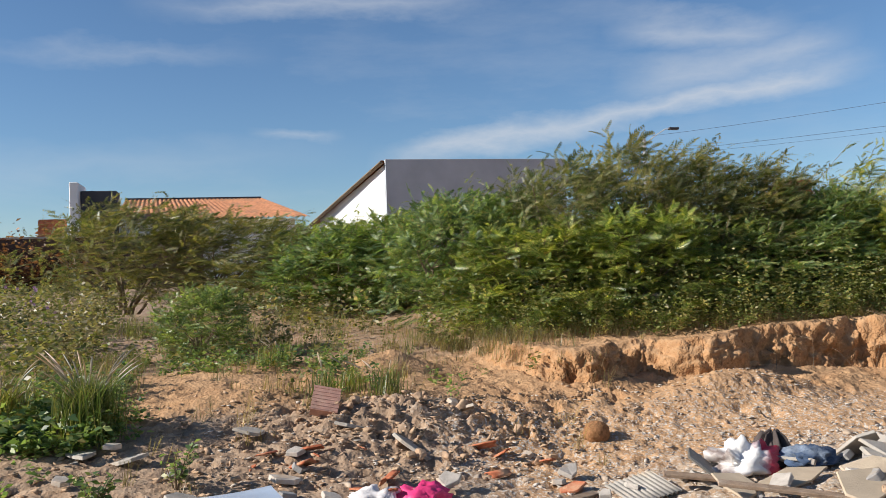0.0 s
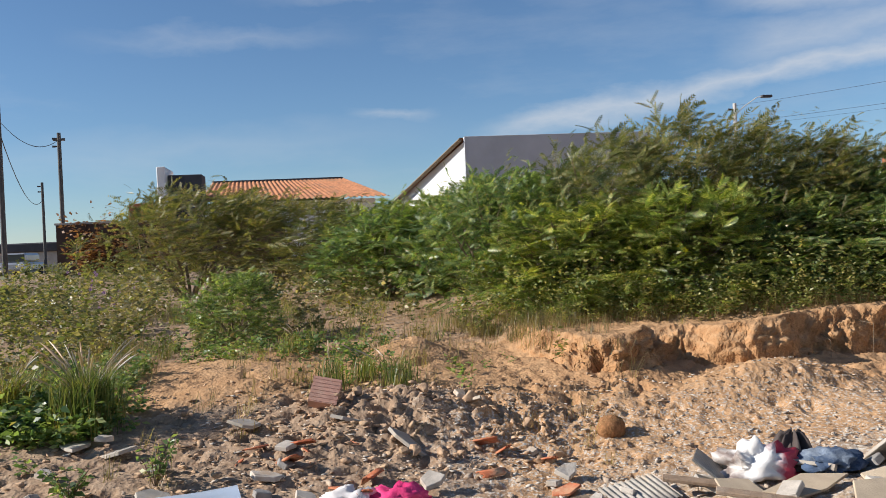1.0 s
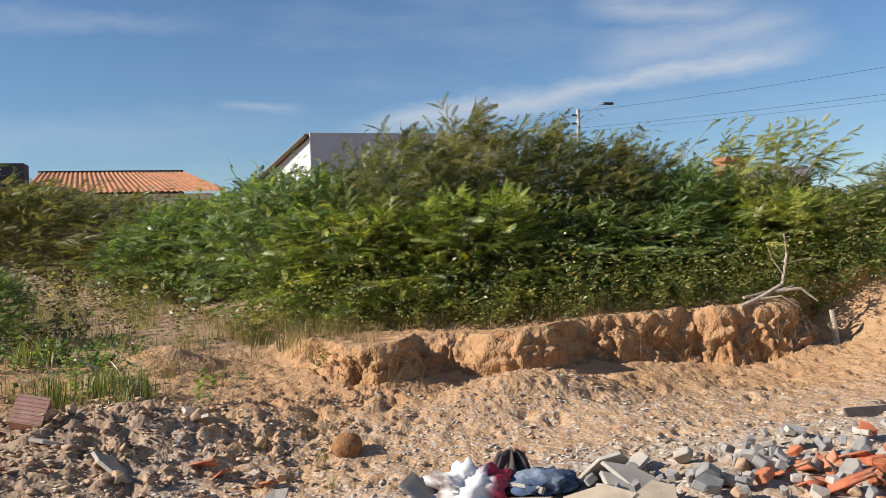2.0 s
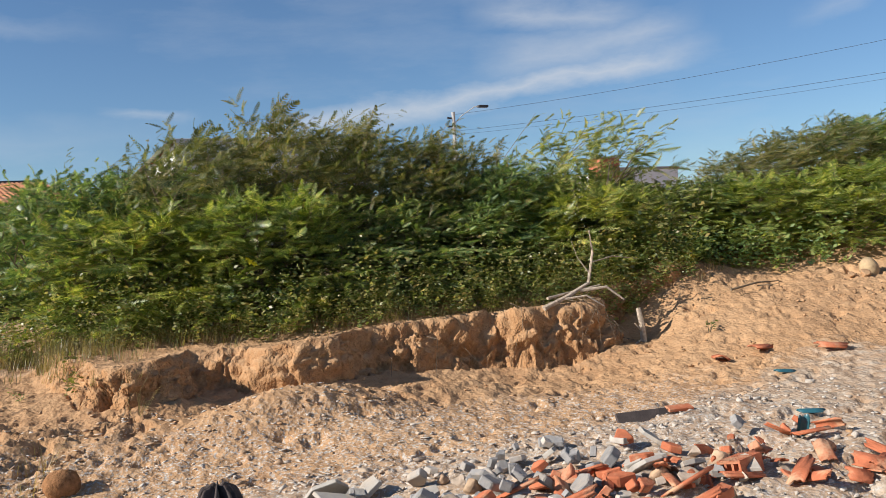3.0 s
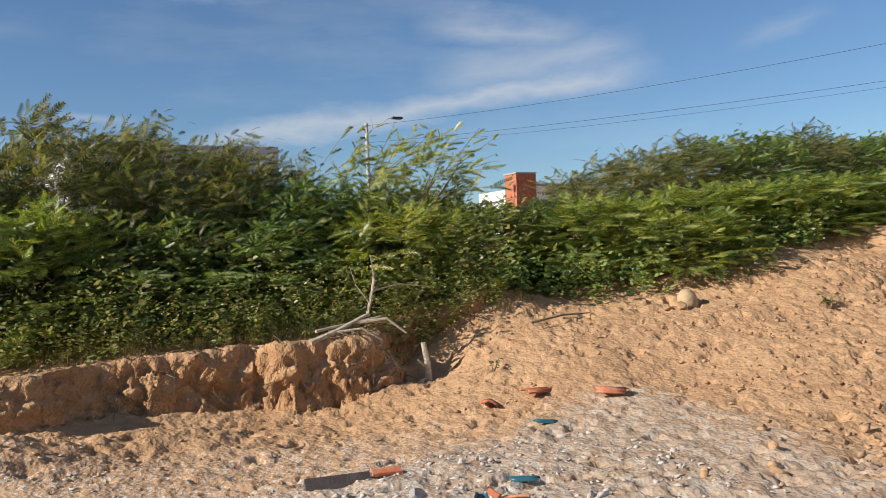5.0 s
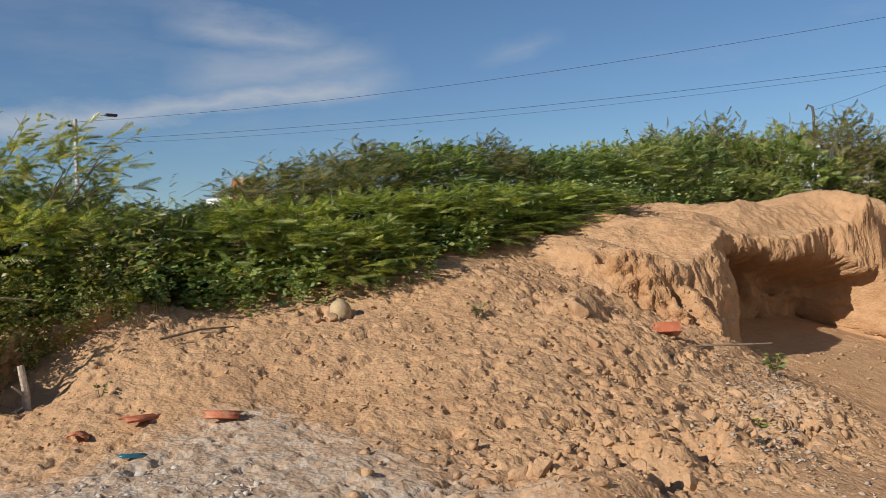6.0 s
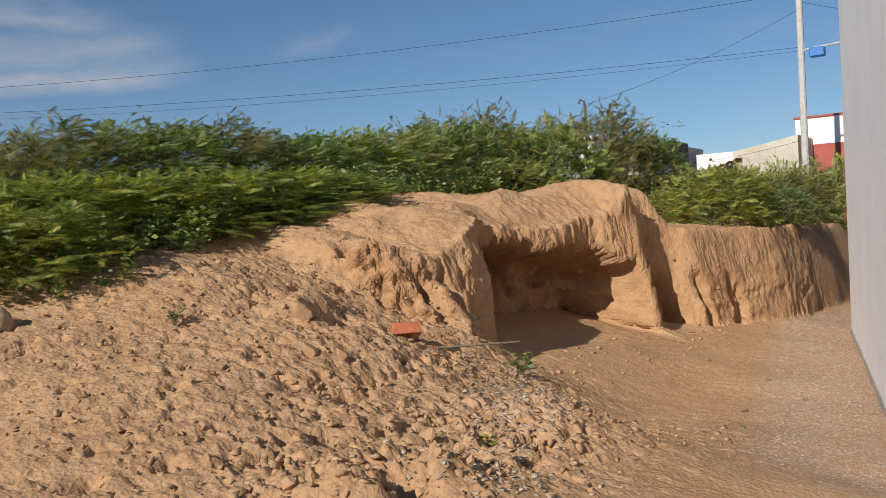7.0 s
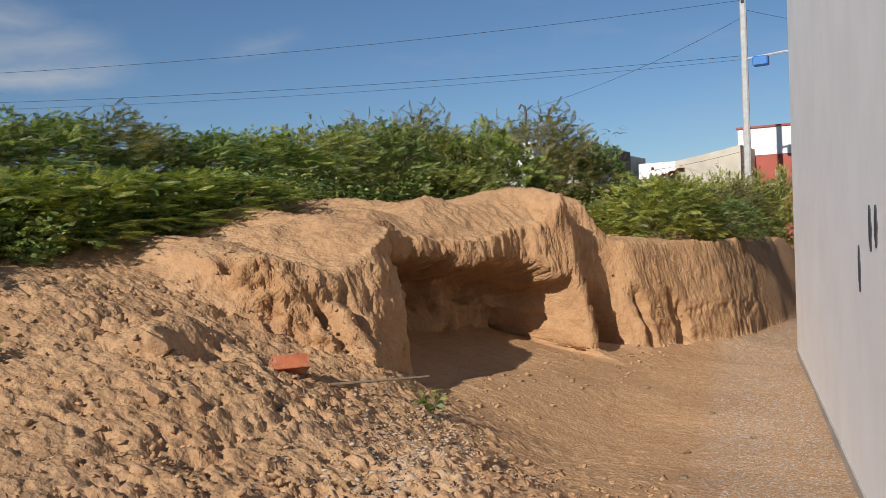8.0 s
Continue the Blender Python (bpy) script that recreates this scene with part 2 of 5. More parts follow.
def box(bm, x0, y0, z0, x1, y1, z1, bevel=0.0, m=None):
    r = bmesh.ops.create_cube(bm, size=1.0)
    vs = r["verts"]
    for v in vs:
        v.co = Vector((x0 + (v.co.x + 0.5) * (x1 - x0), y0 + (v.co.y + 0.5) * (y1 - y0), z0 + (v.co.z + 0.5) * (z1 - z0)))
    if bevel:
        es = list({e for v in vs for e in v.link_edges})
        r = bmesh.ops.bevel(bm, geom=es, offset=bevel, segments=1, affect="EDGES", profile=0.5)
        vs = list({v for f in r["faces"] for v in f.verts} | {v for v in vs if v.is_valid})
    if m is not None:
        bmesh.ops.transform(bm, matrix=m, verts=vs)
    return bm


def boxes(*rows, bevel=0.0):
    bm = bmesh.new()
    for r in rows:
        box(bm, *r, bevel=bevel)
    return bm


def tube(bm, points, radii, sides=6):
    """A tapering round bar along points."""
    rings = []
    for i, p in enumerate(points):
        a = Vector(points[max(i - 1, 0)])
        b = Vector(points[min(i + 1, len(points) - 1)])
        q = (b - a).to_track_quat("Z", "Y")
        rings.append([bm.verts.new(Vector(p) + q @ Vector((math.cos(j * 2 * math.pi / sides) * radii[i], math.sin(j * 2 * math.pi / sides) * radii[i], 0))) for j in range(sides)])
    for r0, r1 in zip(rings, rings[1:]):
        for j in range(sides):
            bm.faces.new((r0[j], r0[(j + 1) % sides], r1[(j + 1) % sides], r1[j]))
    bm.faces.new(rings[0][::-1])
    bm.faces.new(rings[-1])
    return bm


def lattice(i, j, seed):
    h = (i.astype(np.int64) * 374761393 + j.astype(np.int64) * 668265263 + seed * 2147483647) & 0xFFFFFFFF
    h = ((h ^ (h >> 13)) * 1274126177) & 0xFFFFFFFF
    return ((h ^ (h >> 16)) & 0xFFFF) / 65535.0


def vnoise(x, y, seed=0):
    i, j = np.floor(x), np.floor(y)
    u, v = x - i, y - j
    u, v = u * u * u * (u * (u * 6 - 15) + 10), v * v * v * (v * (v * 6 - 15) + 10)
    a, b = lattice(i, j, seed), lattice(i + 1, j, seed)
    c, d = lattice(i, j + 1, seed), lattice(i + 1, j + 1, seed)
    return (a + (b - a) * u) * (1 - v) + (c + (d - c) * u) * v - 0.5


def fbm(x, y, scale, octaves=4, seed=0, gain=0.5):
    out, amp = 0, 1.0
    for k in range(octaves):
        out = out + amp * vnoise(x * scale + 17.3 * k, y * scale - 9.1 * k, seed + k)
        scale, amp = scale * 2.03, amp * gain
    return out


def smooth01(t):
    t = np.clip(t, 0, 1)
    return t * t * (3 - 2 * t)


# ---- ground ----
GX = np.array([-8, -2, 0, 2, 4, 6, 8, 9.5, 11, 12.5, 14, 17, 22.0])
GY = np.array([1.5, 4.0, 5.5, 6.5, 7.5, 10.0])
LOW = np.array([
    [0, 0, 0, 0, .05, .1, .05, 0, -.08, -.2, -.27, -.27, -.27],
    [.15, .15, .15, .15, .36, .42, .38, .40, .30, .0, -.22, -.22, -.24],
    [.3, .32, .30, .20, .36, .36, .52, .78, .90, .62, .20, .06, -.1],
    [.42, .48, .50, .46, .42, .34, .80, .98, 1.30, 1.15, .30, .25, 0],
    [.5, .58, .66, .54, .46, .34, .98, 1.15, 1.5, 1.6, .6, .4, .1],
    [.6, .66, .74, .86, .92, .98, 1.25, 1.5, 1.7, 1.9, 1.9, 1.9, 1.2]])
UPX = [0, 2, 3, 4.7, 6.6, 7.6, 9.4, 10.9, 12.3, 13, 14.0, 15.2, 16.6, 17.8, 18.3, 23]
UPZ = [.66, .76, .84, .88, .97, 1.09, 1.12, 1.38, 1.42, 1.30, 1.60, 1.88, 2.12, 1.95, 1.50, 1.38]
EDGE = [(-30, 14), (0.5, 9), (2.25, 7.5), (2.35, 6.95), (2.65, 6.72), (3.02, 6.85), (3.16, 7.25), (3.34, 7.25), (3.46, 6.95), (3.9, 6.82), (4.15, 6.9), (4.35, 7.15),
        (5.2, 7.15), (5.6, 7.2), (5.85, 7.02), (6.4, 6.95), (6.72, 7.0), (6.85, 7.35), (7.25, 7.6), (7.6, 7.45), (8.2, 7.55), (10, 7.2), (11.5, 6.6), (12.3, 6.0),
        (12.5, 5.6), (12.8, 5.22), (13.08, 5.3), (13.7, 5.6), (14.3, 5.95), (14.8, 6.25), (15.6, 6.25), (16.4, 6.05), (17.0, 5.85), (17.5, 5.55), (17.85, 5.3),
        (18.15, 5.7), (18.5, 5.75), (18.9, 5.15), (20.2, 4.85), (21.2, 4.5), (22.6, 4.35), (30, 4.0), (30, 60), (-30, 60)]


def edge_distance(x, y):
    """Metres from the brink of the bank, positive on the upper side."""
    best = np.full(x.shape, 1e9)
    inside = np.zeros(x.shape, dtype=bool)
    for (ax, ay), (bx, by) in zip(EDGE, EDGE[1:] + EDGE[:1]):
        dx, dy = bx - ax, by - ay
        t = np.clip(((x - ax) * dx + (y - ay) * dy) / (dx * dx + dy * dy), 0, 1)
        best = np.minimum(best, np.hypot(x - ax - t * dx, y - ay - t * dy))
        if ay != by:
            inside ^= ((ay > y) != (by > y)) & (x < dx * (y - ay) / dy + ax)
    return np.where(inside, best, -best)


def low_ground(x, y):
    xi = np.clip(np.searchsorted(GX, x) - 1, 0, len(GX) - 2)
    yi = np.clip(np.searchsorted(GY, y) - 1, 0, len(GY) - 2)
    u = np.clip((x - GX[xi]) / (GX[xi + 1] - GX[xi]), 0, 1)
    v = np.clip((y - GY[yi]) / (GY[yi + 1] - GY[yi]), 0, 1)
    u = 0.5 * u + 0.5 * smooth01(u)
    v = 0.6 * v + 0.4 * smooth01(v)
    return (LOW[yi, xi] * (1 - u) + LOW[yi, xi + 1] * u) * (1 - v) + (LOW[yi + 1, xi] * (1 - u) + LOW[yi + 1, xi + 1] * u) * v


def heap(x, y, cx, cy, rx, ry, h, turn=0.0, sharp=1.0):
    c, s = math.cos(turn), math.sin(turn)
    a, b = ((x - cx) * c + (y - cy) * s) / rx, (-(x - cx) * s + (y - cy) * c) / ry
    return h * np.exp(-((a * a + b * b) ** sharp))


def ground_z(x, y):
    x, y = np.asarray(x, dtype=float), np.asarray(y, dtype=float)
    near = np.exp(-np.maximum(0, np.hypot(np.maximum(0, np.abs(x - 8) - 18), np.maximum(0, np.abs(y - 5) - 9)) / 4))
    d = edge_distance(x, y)
    right = smooth01((x - 12.6) / 0.8)
    ragged = fbm(x, y, 2.6, 3, 5) * 0.10 * (1 - right) + fbm(x, y, 1.1, 2, 6) * (0.24 - 0.15 * smooth01((x - 18.3) / 0.6)) * right
    soft = smooth01((2.3 - x) / 0.4) + smooth01((x - 7.7) / 0.6) * smooth01((12.4 - x) / 0.5)
    front = np.exp(-(((x - 12.9) / 0.5) ** 2 + ((y - 5.3) / 0.6) ** 2))
    w = 0.15 + 1.2 * np.clip(soft, 0, 1) + 0.45 * front + 0.25 * smooth01((x - 16.3) / 0.8) * (0.8 + 0.5 * vnoise(x * 0.9, y * 0.9, 3))
    d = d + ragged * (1 - 0.6 * np.clip(soft, 0, 1))
    lo = low_ground(x, y)
    q = x - 1.3 * np.clip(y - 5.2, 0, 1.6) * smooth01((x - 16.2) / 1.2)
    hi = np.maximum(np.interp(q, UPX, UPZ) + 0.05 * np.clip(y - 7.5, 0, 8) + heap(x, y, 17.75, 6.85, 0.5, 0.7, 0.14) + heap(x, y, 18.9, 6.4, 0.4, 0.6, 0.12) - heap(x, y, 15.8, 7.2, 0.35, 0.7, 0.14) + 0.22 * np.clip(y - 5.6, -0.4, 1.2) * smooth01((x - 12) / 0.6) * smooth01((14.8 - x) / 0.8) - 0.25 * smooth01((y - 8.5) / 3) * smooth01((x - 14) / 2) + fbm(x, y, 1.6, 2, 91, 0.5) * 0.12 * right * smooth01((9 - y) / 1), lo)
    bay = smooth01((x - 14.7) / 0.5) * smooth01((17.8 - x) / 0.4)
    hi = np.maximum(lo, hi + bay * (np.minimum(hi, 1.46 + 0.62 * np.maximum(d, 0)) - hi))
    s = np.clip(d / w, 0, 1) ** 0.75
    crown = 0.10 * np.exp(-((d - 0.45) / 0.35) ** 2) * smooth01((hi - lo) * 2.5) * (d > 0)
    z = lo + (hi - lo) * s - crown * 0.4
    # fallen sand below the bank
    z = z + 0.08 * np.clip(1 + d / 0.5, 0, 1) ** 2 * smooth01((hi - lo - 0.1) * 3) * (d < 0)
    z = z - heap(x, y, 6.98, 7.1, 0.30, 0.28, 0.12) + heap(x, y, 7.95, 7.6, 0.5, 0.25, 0.16)
    z = z + heap(x, y, 3.75, 6.3, 0.66, 0.26, 0.17, 0.05, 1.2) * (1 + 0.45 * fbm(x, y, 2.2, 3, 44, 0.5)) + heap(x, y, 4.9, 6.55, 0.5, 0.25, 0.10)
    z = z + heap(x, y, 1.18, 7.75, 0.34, 0.22, 0.16) + heap(x, y, 0.9, 6.1, 0.75, 0.4, 0.14) + heap(x, y, -0.2, 6.75, 0.5, 0.25, 0.12)
    z = z + heap(x, y, 8.2, 3.3, 0.35, 0.3, 0.16) + heap(x, y, 11.65, 3.85, 1.0, 0.36, 0.14, 0.48) + heap(x, y, 11.05, 5.62, 0.22, 0.16, 0.14) + heap(x, y, 11.45, 5.85, 0.3, 0.14, 0.12) - heap(x, y, 11.27, 5.52, 0.20, 0.14, 0.24, 0.3, 1.6) - heap(x, y, 12.38, 6.30, 0.11, 0.09, 0.22) + heap(x, y, 9.1, 3.46, 0.2, 0.18, 0.15, 0.3) - heap(x, y, 9.36, 3.45, 0.16, 0.13, 0.18) + heap(x, y, 9.7, 3.42, 0.2, 0.14, 0.11, 0.5) - heap(x, y, 9.98, 3.5, 0.14, 0.1, 0.12) + heap(x, y, 8.6, 3.3, 0.16, 0.14, 0.10) - heap(x, y, 8.8, 3.3, 0.13, 0.1, 0.12)
    rough = 0.13 + 0.9 * np.exp(-(((x - 0.8) / 1.3) ** 2 + ((y - 6.0) / 0.7) ** 2)) + 0.8 * np.exp(-(((x - 10.0) / 2.0) ** 2 + ((y - 3.6) / 0.7) ** 2)) + 0.38 * np.exp(-(((x - 11.5) / 1.6) ** 2 + ((y - 5) / 1.2) ** 2)) + 0.15 * np.exp(-((d + 0.2) / 0.5) ** 2)
    rough = rough * smooth01((y - 1.6) / 1.2) * smooth01((9.6 - y) / 1.5)
    crumb = np.abs(fbm(x + 0.3 * fbm(x, y, 3, 2, 4), y, 7.5, 5, 31, 0.68)) ** 1.2
    cuts = np.maximum(0, fbm(x * 0.8, y * 1.3, 6.5, 4, 51, 0.6) - 0.23) * smooth01((12.8 - x) / 1) * smooth01((y - 2.5) / 1)
    z = z + near * (fbm(x, y, 0.8, 2, 21) * 0.07 + crumb * 0.09 * rough - cuts * (0.08 + 0.24 * rough) * smooth01((y - 2.2) / 0.8) * smooth01((8 - y) / 1))
    caked = 0.006 + 0.024 * np.exp(-(((x - 11.0) / 1.6) ** 2 + ((y - 4.8) / 1.4) ** 2)) * smooth01(0.75 + 1.6 * fbm(x, y, 0.9, 2, 131)) + 0.014 * np.exp(-(((x - 4.2) / 2.2) ** 2 + ((y - 6.5) / 0.4) ** 2)) + 0.012 * right * (d > 0)
    z = z + near * crust(x, y) * caked * smooth01((y - 2.6) / 0.8) * smooth01((9.5 - y) / 1.5) * (1 - 0.8 * smooth01((x - 13) / 0.8) * (d < 0))
    far = 1.2 * smooth01((y - 12) / 14)
    return z * near + (1 - near) * np.where(y > 8, far, np.where(x > 15, -0.27, 0))


def crust(x, y):
    """Broken, caked sand: small flat scabs with sharp edges, and hollows where they have come away."""
    wx, wy = x + 0.12 * fbm(x, y, 4.0, 2, 14), y + 0.12 * fbm(x, y, 4.0, 2, 15)
    n1 = fbm(wx * 1.15, wy, 4.6, 4, 111, 0.6)
    n2 = fbm(wx, wy * 1.2, 12.0, 3, 121, 0.6)
    return 0.6 * smooth01((n1 - 0.05) / 0.07) + 0.4 * smooth01((n2 - 0.06) / 0.08) - 0.7 * smooth01((-0.26 - n1) / 0.08)


def ground_at(x, y):
    return float(ground_z(np.array([x]), np.array([y]))[0])


def graded(lo, hi, step, reach):
    mid = np.arange(lo, hi, step)
    grow = []
    s, p = step, 0.0
    while p < reach:
        s *= 1.16
        p += s
        grow.append(p)
    grow = np.array(grow)
    return np.concatenate([(lo - grow)[::-1], mid, mid[-1] + grow])


def lattice3(i, j, k, seed):
    h = (i.astype(np.int64) * 374761393 + j.astype(np.int64) * 668265263 + k.astype(np.int64) * 2246822519 + seed * 2147483647) & 0xFFFFFFFF
    h = ((h ^ (h >> 13)) * 1274126177) & 0xFFFFFFFF
    return ((h ^ (h >> 16)) & 0xFFFF) / 65535.0


def vnoise3(x, y, z, seed=0):
    i, j, k = np.floor(x), np.floor(y), np.floor(z)
    u, v, w = smooth01(x - i), smooth01(y - j), smooth01(z - k)
    out = 0
    for a in (0, 1):
        for b in (0, 1):
            for c in (0, 1):
                out = out + lattice3(i + a, j + b, k + c, seed) * (u if a else 1 - u) * (v if b else 1 - v) * (w if c else 1 - w)
    return out - 0.5


def fbm3(x, y, z, scale, octaves, seed, gain=0.5):
    """Layered noise in space; turned between layers so that no grid shows."""
    out, amp = 0, 1.0
    for k in range(octaves):
        out = out + amp * vnoise3((0.8 * x + 0.6 * z) * scale + 7.7 * k, (0.8 * y - 0.36 * x + 0.48 * z) * scale, (0.8 * z - 0.48 * x - 0.6 * y) * scale - 3.1 * k, seed + k)
        scale, amp = scale * 2.1, amp * gain
    return out


gx, gy = graded(-3.5, 23.5, 0.028, 2500), graded(2.6, 8.4, 0.022, 2500)
gx = np.concatenate([gx[gx < 1.7], np.arange(1.7, 7.5, 0.018), np.arange(7.5, 13.4, 0.016), np.arange(13.4, 20.5, 0.022), gx[gx > 20.51]])
X, Y = np.meshgrid(gx, gy)
X, Y = X.ravel(), Y.ravel()
nx_, ny_ = len(gx), len(gy)
# crowd the grid lines onto the steep faces
ed = edge_distance(X, Y)
ey, ex = np.gradient(ed.reshape(ny_, nx_), gy, gx)
u_ = ed - 0.06
k_ = 0.22 + 0.78 * smooth01(np.abs(u_) / 0.55)
steepable = smooth01((X - 2.0) / 0.2) * (1 - smooth01((X - 7.7) / 0.3) * smooth01((12.4 - X) / 0.3)) * smooth01((23.4 - X) / 0.3) * smooth01((8.3 - Y) / 0.4)
X = X + (k_ - 1) * u_ * ex.ravel() * steepable
Y = Y + (k_ - 1) * u_ * ey.ravel() * steepable
Z = ground_z(X, Y)
ed = edge_distance(X, Y)
right_side = smooth01((X - 12.4) / 0.6)
# the cave under the brow of the high bank
roof = 1.40 + 0.22 * fbm(X, Y, 1.8, 3, 141) - 0.34 * smooth01((X - 16.9) / 0.8)
mouth = smooth01((X - 14.2) / 0.5) * smooth01((17.72 - X) / 0.22) * smooth01((ed + 0.45) / 0.45) * smooth01((0.9 - ed) / 0.3)
hollow = mouth * (1.25 + 0.5 * fbm(X, Z * 0.6, 2.4, 3, 151)) * smooth01((roof - Z) / 0.30)
X, Y = X + 0.12 * hollow, Y + 0.95 * hollow
Z = Z + 0.16 * hollow * smooth01((0.9 - Z) / 0.6)
# crumbling faces and caked ground: relief along the surface's own normal
def grid_normals(x, y, z):
    P = np.stack([x, y, z], 1).reshape(ny_, nx_, 3)
    n = np.cross(np.gradient(P, axis=1), np.gradient(P, axis=0))
    return (n / np.maximum(np.linalg.norm(n, axis=2, keepdims=True), 1e-9)).reshape(-1, 3)


N = grid_normals(X, Y, Z).reshape(ny_, nx_, 3)
for _ in range(6):      # the broad lie of the surface, without its small relief
    N = N + np.roll(N, 2, 0) + np.roll(N, -2, 0) + np.roll(N, 2, 1) + np.roll(N, -2, 1)
    N = N / np.linalg.norm(N, axis=2, keepdims=True)
N = N.reshape(-1, 3)
inner = smooth01((X + 3) / 1) * smooth01((23.2 - X) / 0.6) * smooth01((Y - 3.0) / 0.8) * smooth01((9.2 - Y) / 0.8)
steep = smooth01((0.92 - N[:, 2]) / 0.35) * inner * steepable * np.exp(-(ed / 0.9) ** 4)
blocks = 0.30 - 1.5 * np.abs(fbm3(X, Y, Z * 1.2, 1.9, 3, 201, 0.5))
knobs = 0.16 - np.abs(fbm3(X, Y, Z, 5.0, 4, 211, 0.65))
n3 = fbm3(X, Y, Z * 1.4, 2.8, 5, 231, 0.62)
shelves = smooth01((n3 - 0.02) / 0.06) - smooth01((-0.22 - n3) / 0.08)
grains = fbm3(X, Y, Z, 15.0, 2, 221, 0.6)
cleft = 0
for cx_, cy_, z0_, z1_, wide_, deep_ in ((12.72, 5.86, 0.75, 1.2, 0.06, 0.24), (13.0, 5.58, 0.75, 1.2, 0.05, 0.22), (18.62, 5.35, 0.0, 0.95, 0.10, 0.34), (19.1, 5.1, 0.0, 0.85, 0.07, 0.26), (19.9, 4.9, -0.1, 0.75, 0.09, 0.30), (20.05, 4.85, 0.1, 0.6, 0.05, 0.2)):
    run = X + 0.10 * (Z - z0_) + 0.06 * vnoise(Z * 5, X * 0, 64)
    cleft = cleft + deep_ * np.exp(-((run - cx_) / wide_) ** 2 - ((Y - cy_) / 0.5) ** 4) * smooth01((Z - z0_ + 0.1) / 0.15) * smooth01((z1_ - Z) / 0.2)
shift = steep * (1 - 0.55 * smooth01((X - 17.9) / 0.6)) * (blocks * 0.07 + shelves * (0.05 - 0.02 * right_side) + knobs * (0.12 - 0.04 * right_side) + grains * 0.05) - steep * cleft + inner * (1 - steep) * (knobs * 0.03 + grains * 0.016) * (1 - 0.7 * smooth01((X - 13.5) / 1) * (ed < 0))
VX, VY, Z = X + N[:, 0] * shift, Y + N[:, 1] * shift, Z + N[:, 2] * shift
band = np.exp(-(ed / 0.7) ** 2) * steepable
i0 = (np.arange(ny_ - 1)[:, None] * nx_ + np.arange(nx_ - 1)[None, :]).ravel()
ground = tagged(new("ground", mesh_from("ground", np.stack([VX, VY, Z], 1), np.stack([i0, i0 + 1, i0 + nx_ + 1, i0 + nx_], 1), SOIL, True)),
                "orange sandy waste ground with an eroded bank and grey dust", "ground", kind="structure")
grey_zone = np.clip(smooth01((5.6 - Y + 0.25 * (X - 5) * (X > 5) * (X < 8)) / 0.9) * smooth01((X - 1.2) / 1.0) * smooth01((8.6 - X) / 1.0), 0, 1) * 0.6 + 0.35 * np.exp(-((((X - 11.2) * 0.887 + (Y - 3.9) * 0.462) / 1.8) ** 2 + ((-(X - 11.2) * 0.462 + (Y - 3.9) * 0.887) / 0.42) ** 2))
brown_zone = np.clip(smooth01((1.9 - X) / 1.0) * smooth01((6.9 - Y) / 0.8) + 0.6 * smooth01((Y - 7.6) / 1.0) * smooth01((7.5 - X) / 1) + 0.5 * smooth01((-1.0 - X) / 1.0), 0, 1)
white_zone = np.clip(0.75 * smooth01((6.5 - Y) / 0.6) * smooth01((X - 0.6) / 0.8) * smooth01((7.5 - X) / 2) + smooth01((1.5 - (Y - (2.0 + 0.219 * (X - 13.7)))) / 0.9) * smooth01((X - 11) / 1.5), 0, 1)
white_zone = white_zone * (1 - smooth01((ed + 0.15) / 0.15) * smooth01((X - 12) / 0.5))
cut_zone = np.clip(band * smooth01((0.80 - grid_normals(VX, VY, Z)[:, 2]) / 0.4), 0, 1) * (1 - 0.6 * right_side)
fade = smooth01((Y - 1.2) / 1.8)
grey_zone = 0.55 + (grey_zone - 0.55) * fade
brown_zone, white_zone = 0.3 + (brown_zone - 0.3) * fade, 0.3 + (white_zone - 0.3) * fade
zone = ground.data.color_attributes.new("zone", "FLOAT_COLOR", "POINT")
zone.data.foreach_set("color", np.stack([np.clip(grey_zone, 0, 1), brown_zone, white_zone, np.clip(cut_zone, 0, 1)], 1).astype(np.float32).ravel())

# ---- the white house wall beside the path ----
house = thing("white_house", 20.62, 3.52, -0.3, "tall plain house wall in off-white cement render", "house", rz=12.35)
bm = boxes((-10.6, -7, 0, 0, 0, 6.4), bevel=0.012)
part("wall", bm, WHITE, house)
part("plinth", boxes((-10.62, -7, 0, 0.02, 0.015, 0.12)), CEMENT, house, "grey cement plinth strip")
part("roof_slab", boxes((-10.8, -7.2, 6.4, 0.2, 0.2, 6.55), bevel=0.01), CEMENT, house, "flat concrete roof slab")
for px_, pz_, h_, tl in ((-7.96, 1.81, 0.27, 4), (-8.19, 1.82, 0.24, -3), (-7.42, 1.56, 0.30, 2)):
    bm = bmesh.new()
    n = 14
    vs = [bm.verts.new((px_ + 0.05 * math.cos(a * 2 * math.pi / n) * (1 + 0.2 * math.sin(3 * a)) + math.sin(radians(tl)) * math.sin(a * 2 * math.pi / n) * h_ / 2, 0.006, pz_ + h_ / 2 * math.sin(a * 2 * math.pi / n))) for a in range(n)]
    f = bm.faces.new(vs)
    r = bmesh.ops.extrude_face_region(bm, geom=[f])
    bmesh.ops.translate(bm, verts=[v for v in r["geom"] if isinstance(v, bmesh.types.BMVert)], vec=(0, -0.01, 0))
    bmesh.ops.recalc_face_normals(bm, faces=bm.faces)
    part("patch", bm, DARK_GREY_AND_SHADE, house, "dark grey cement patch")


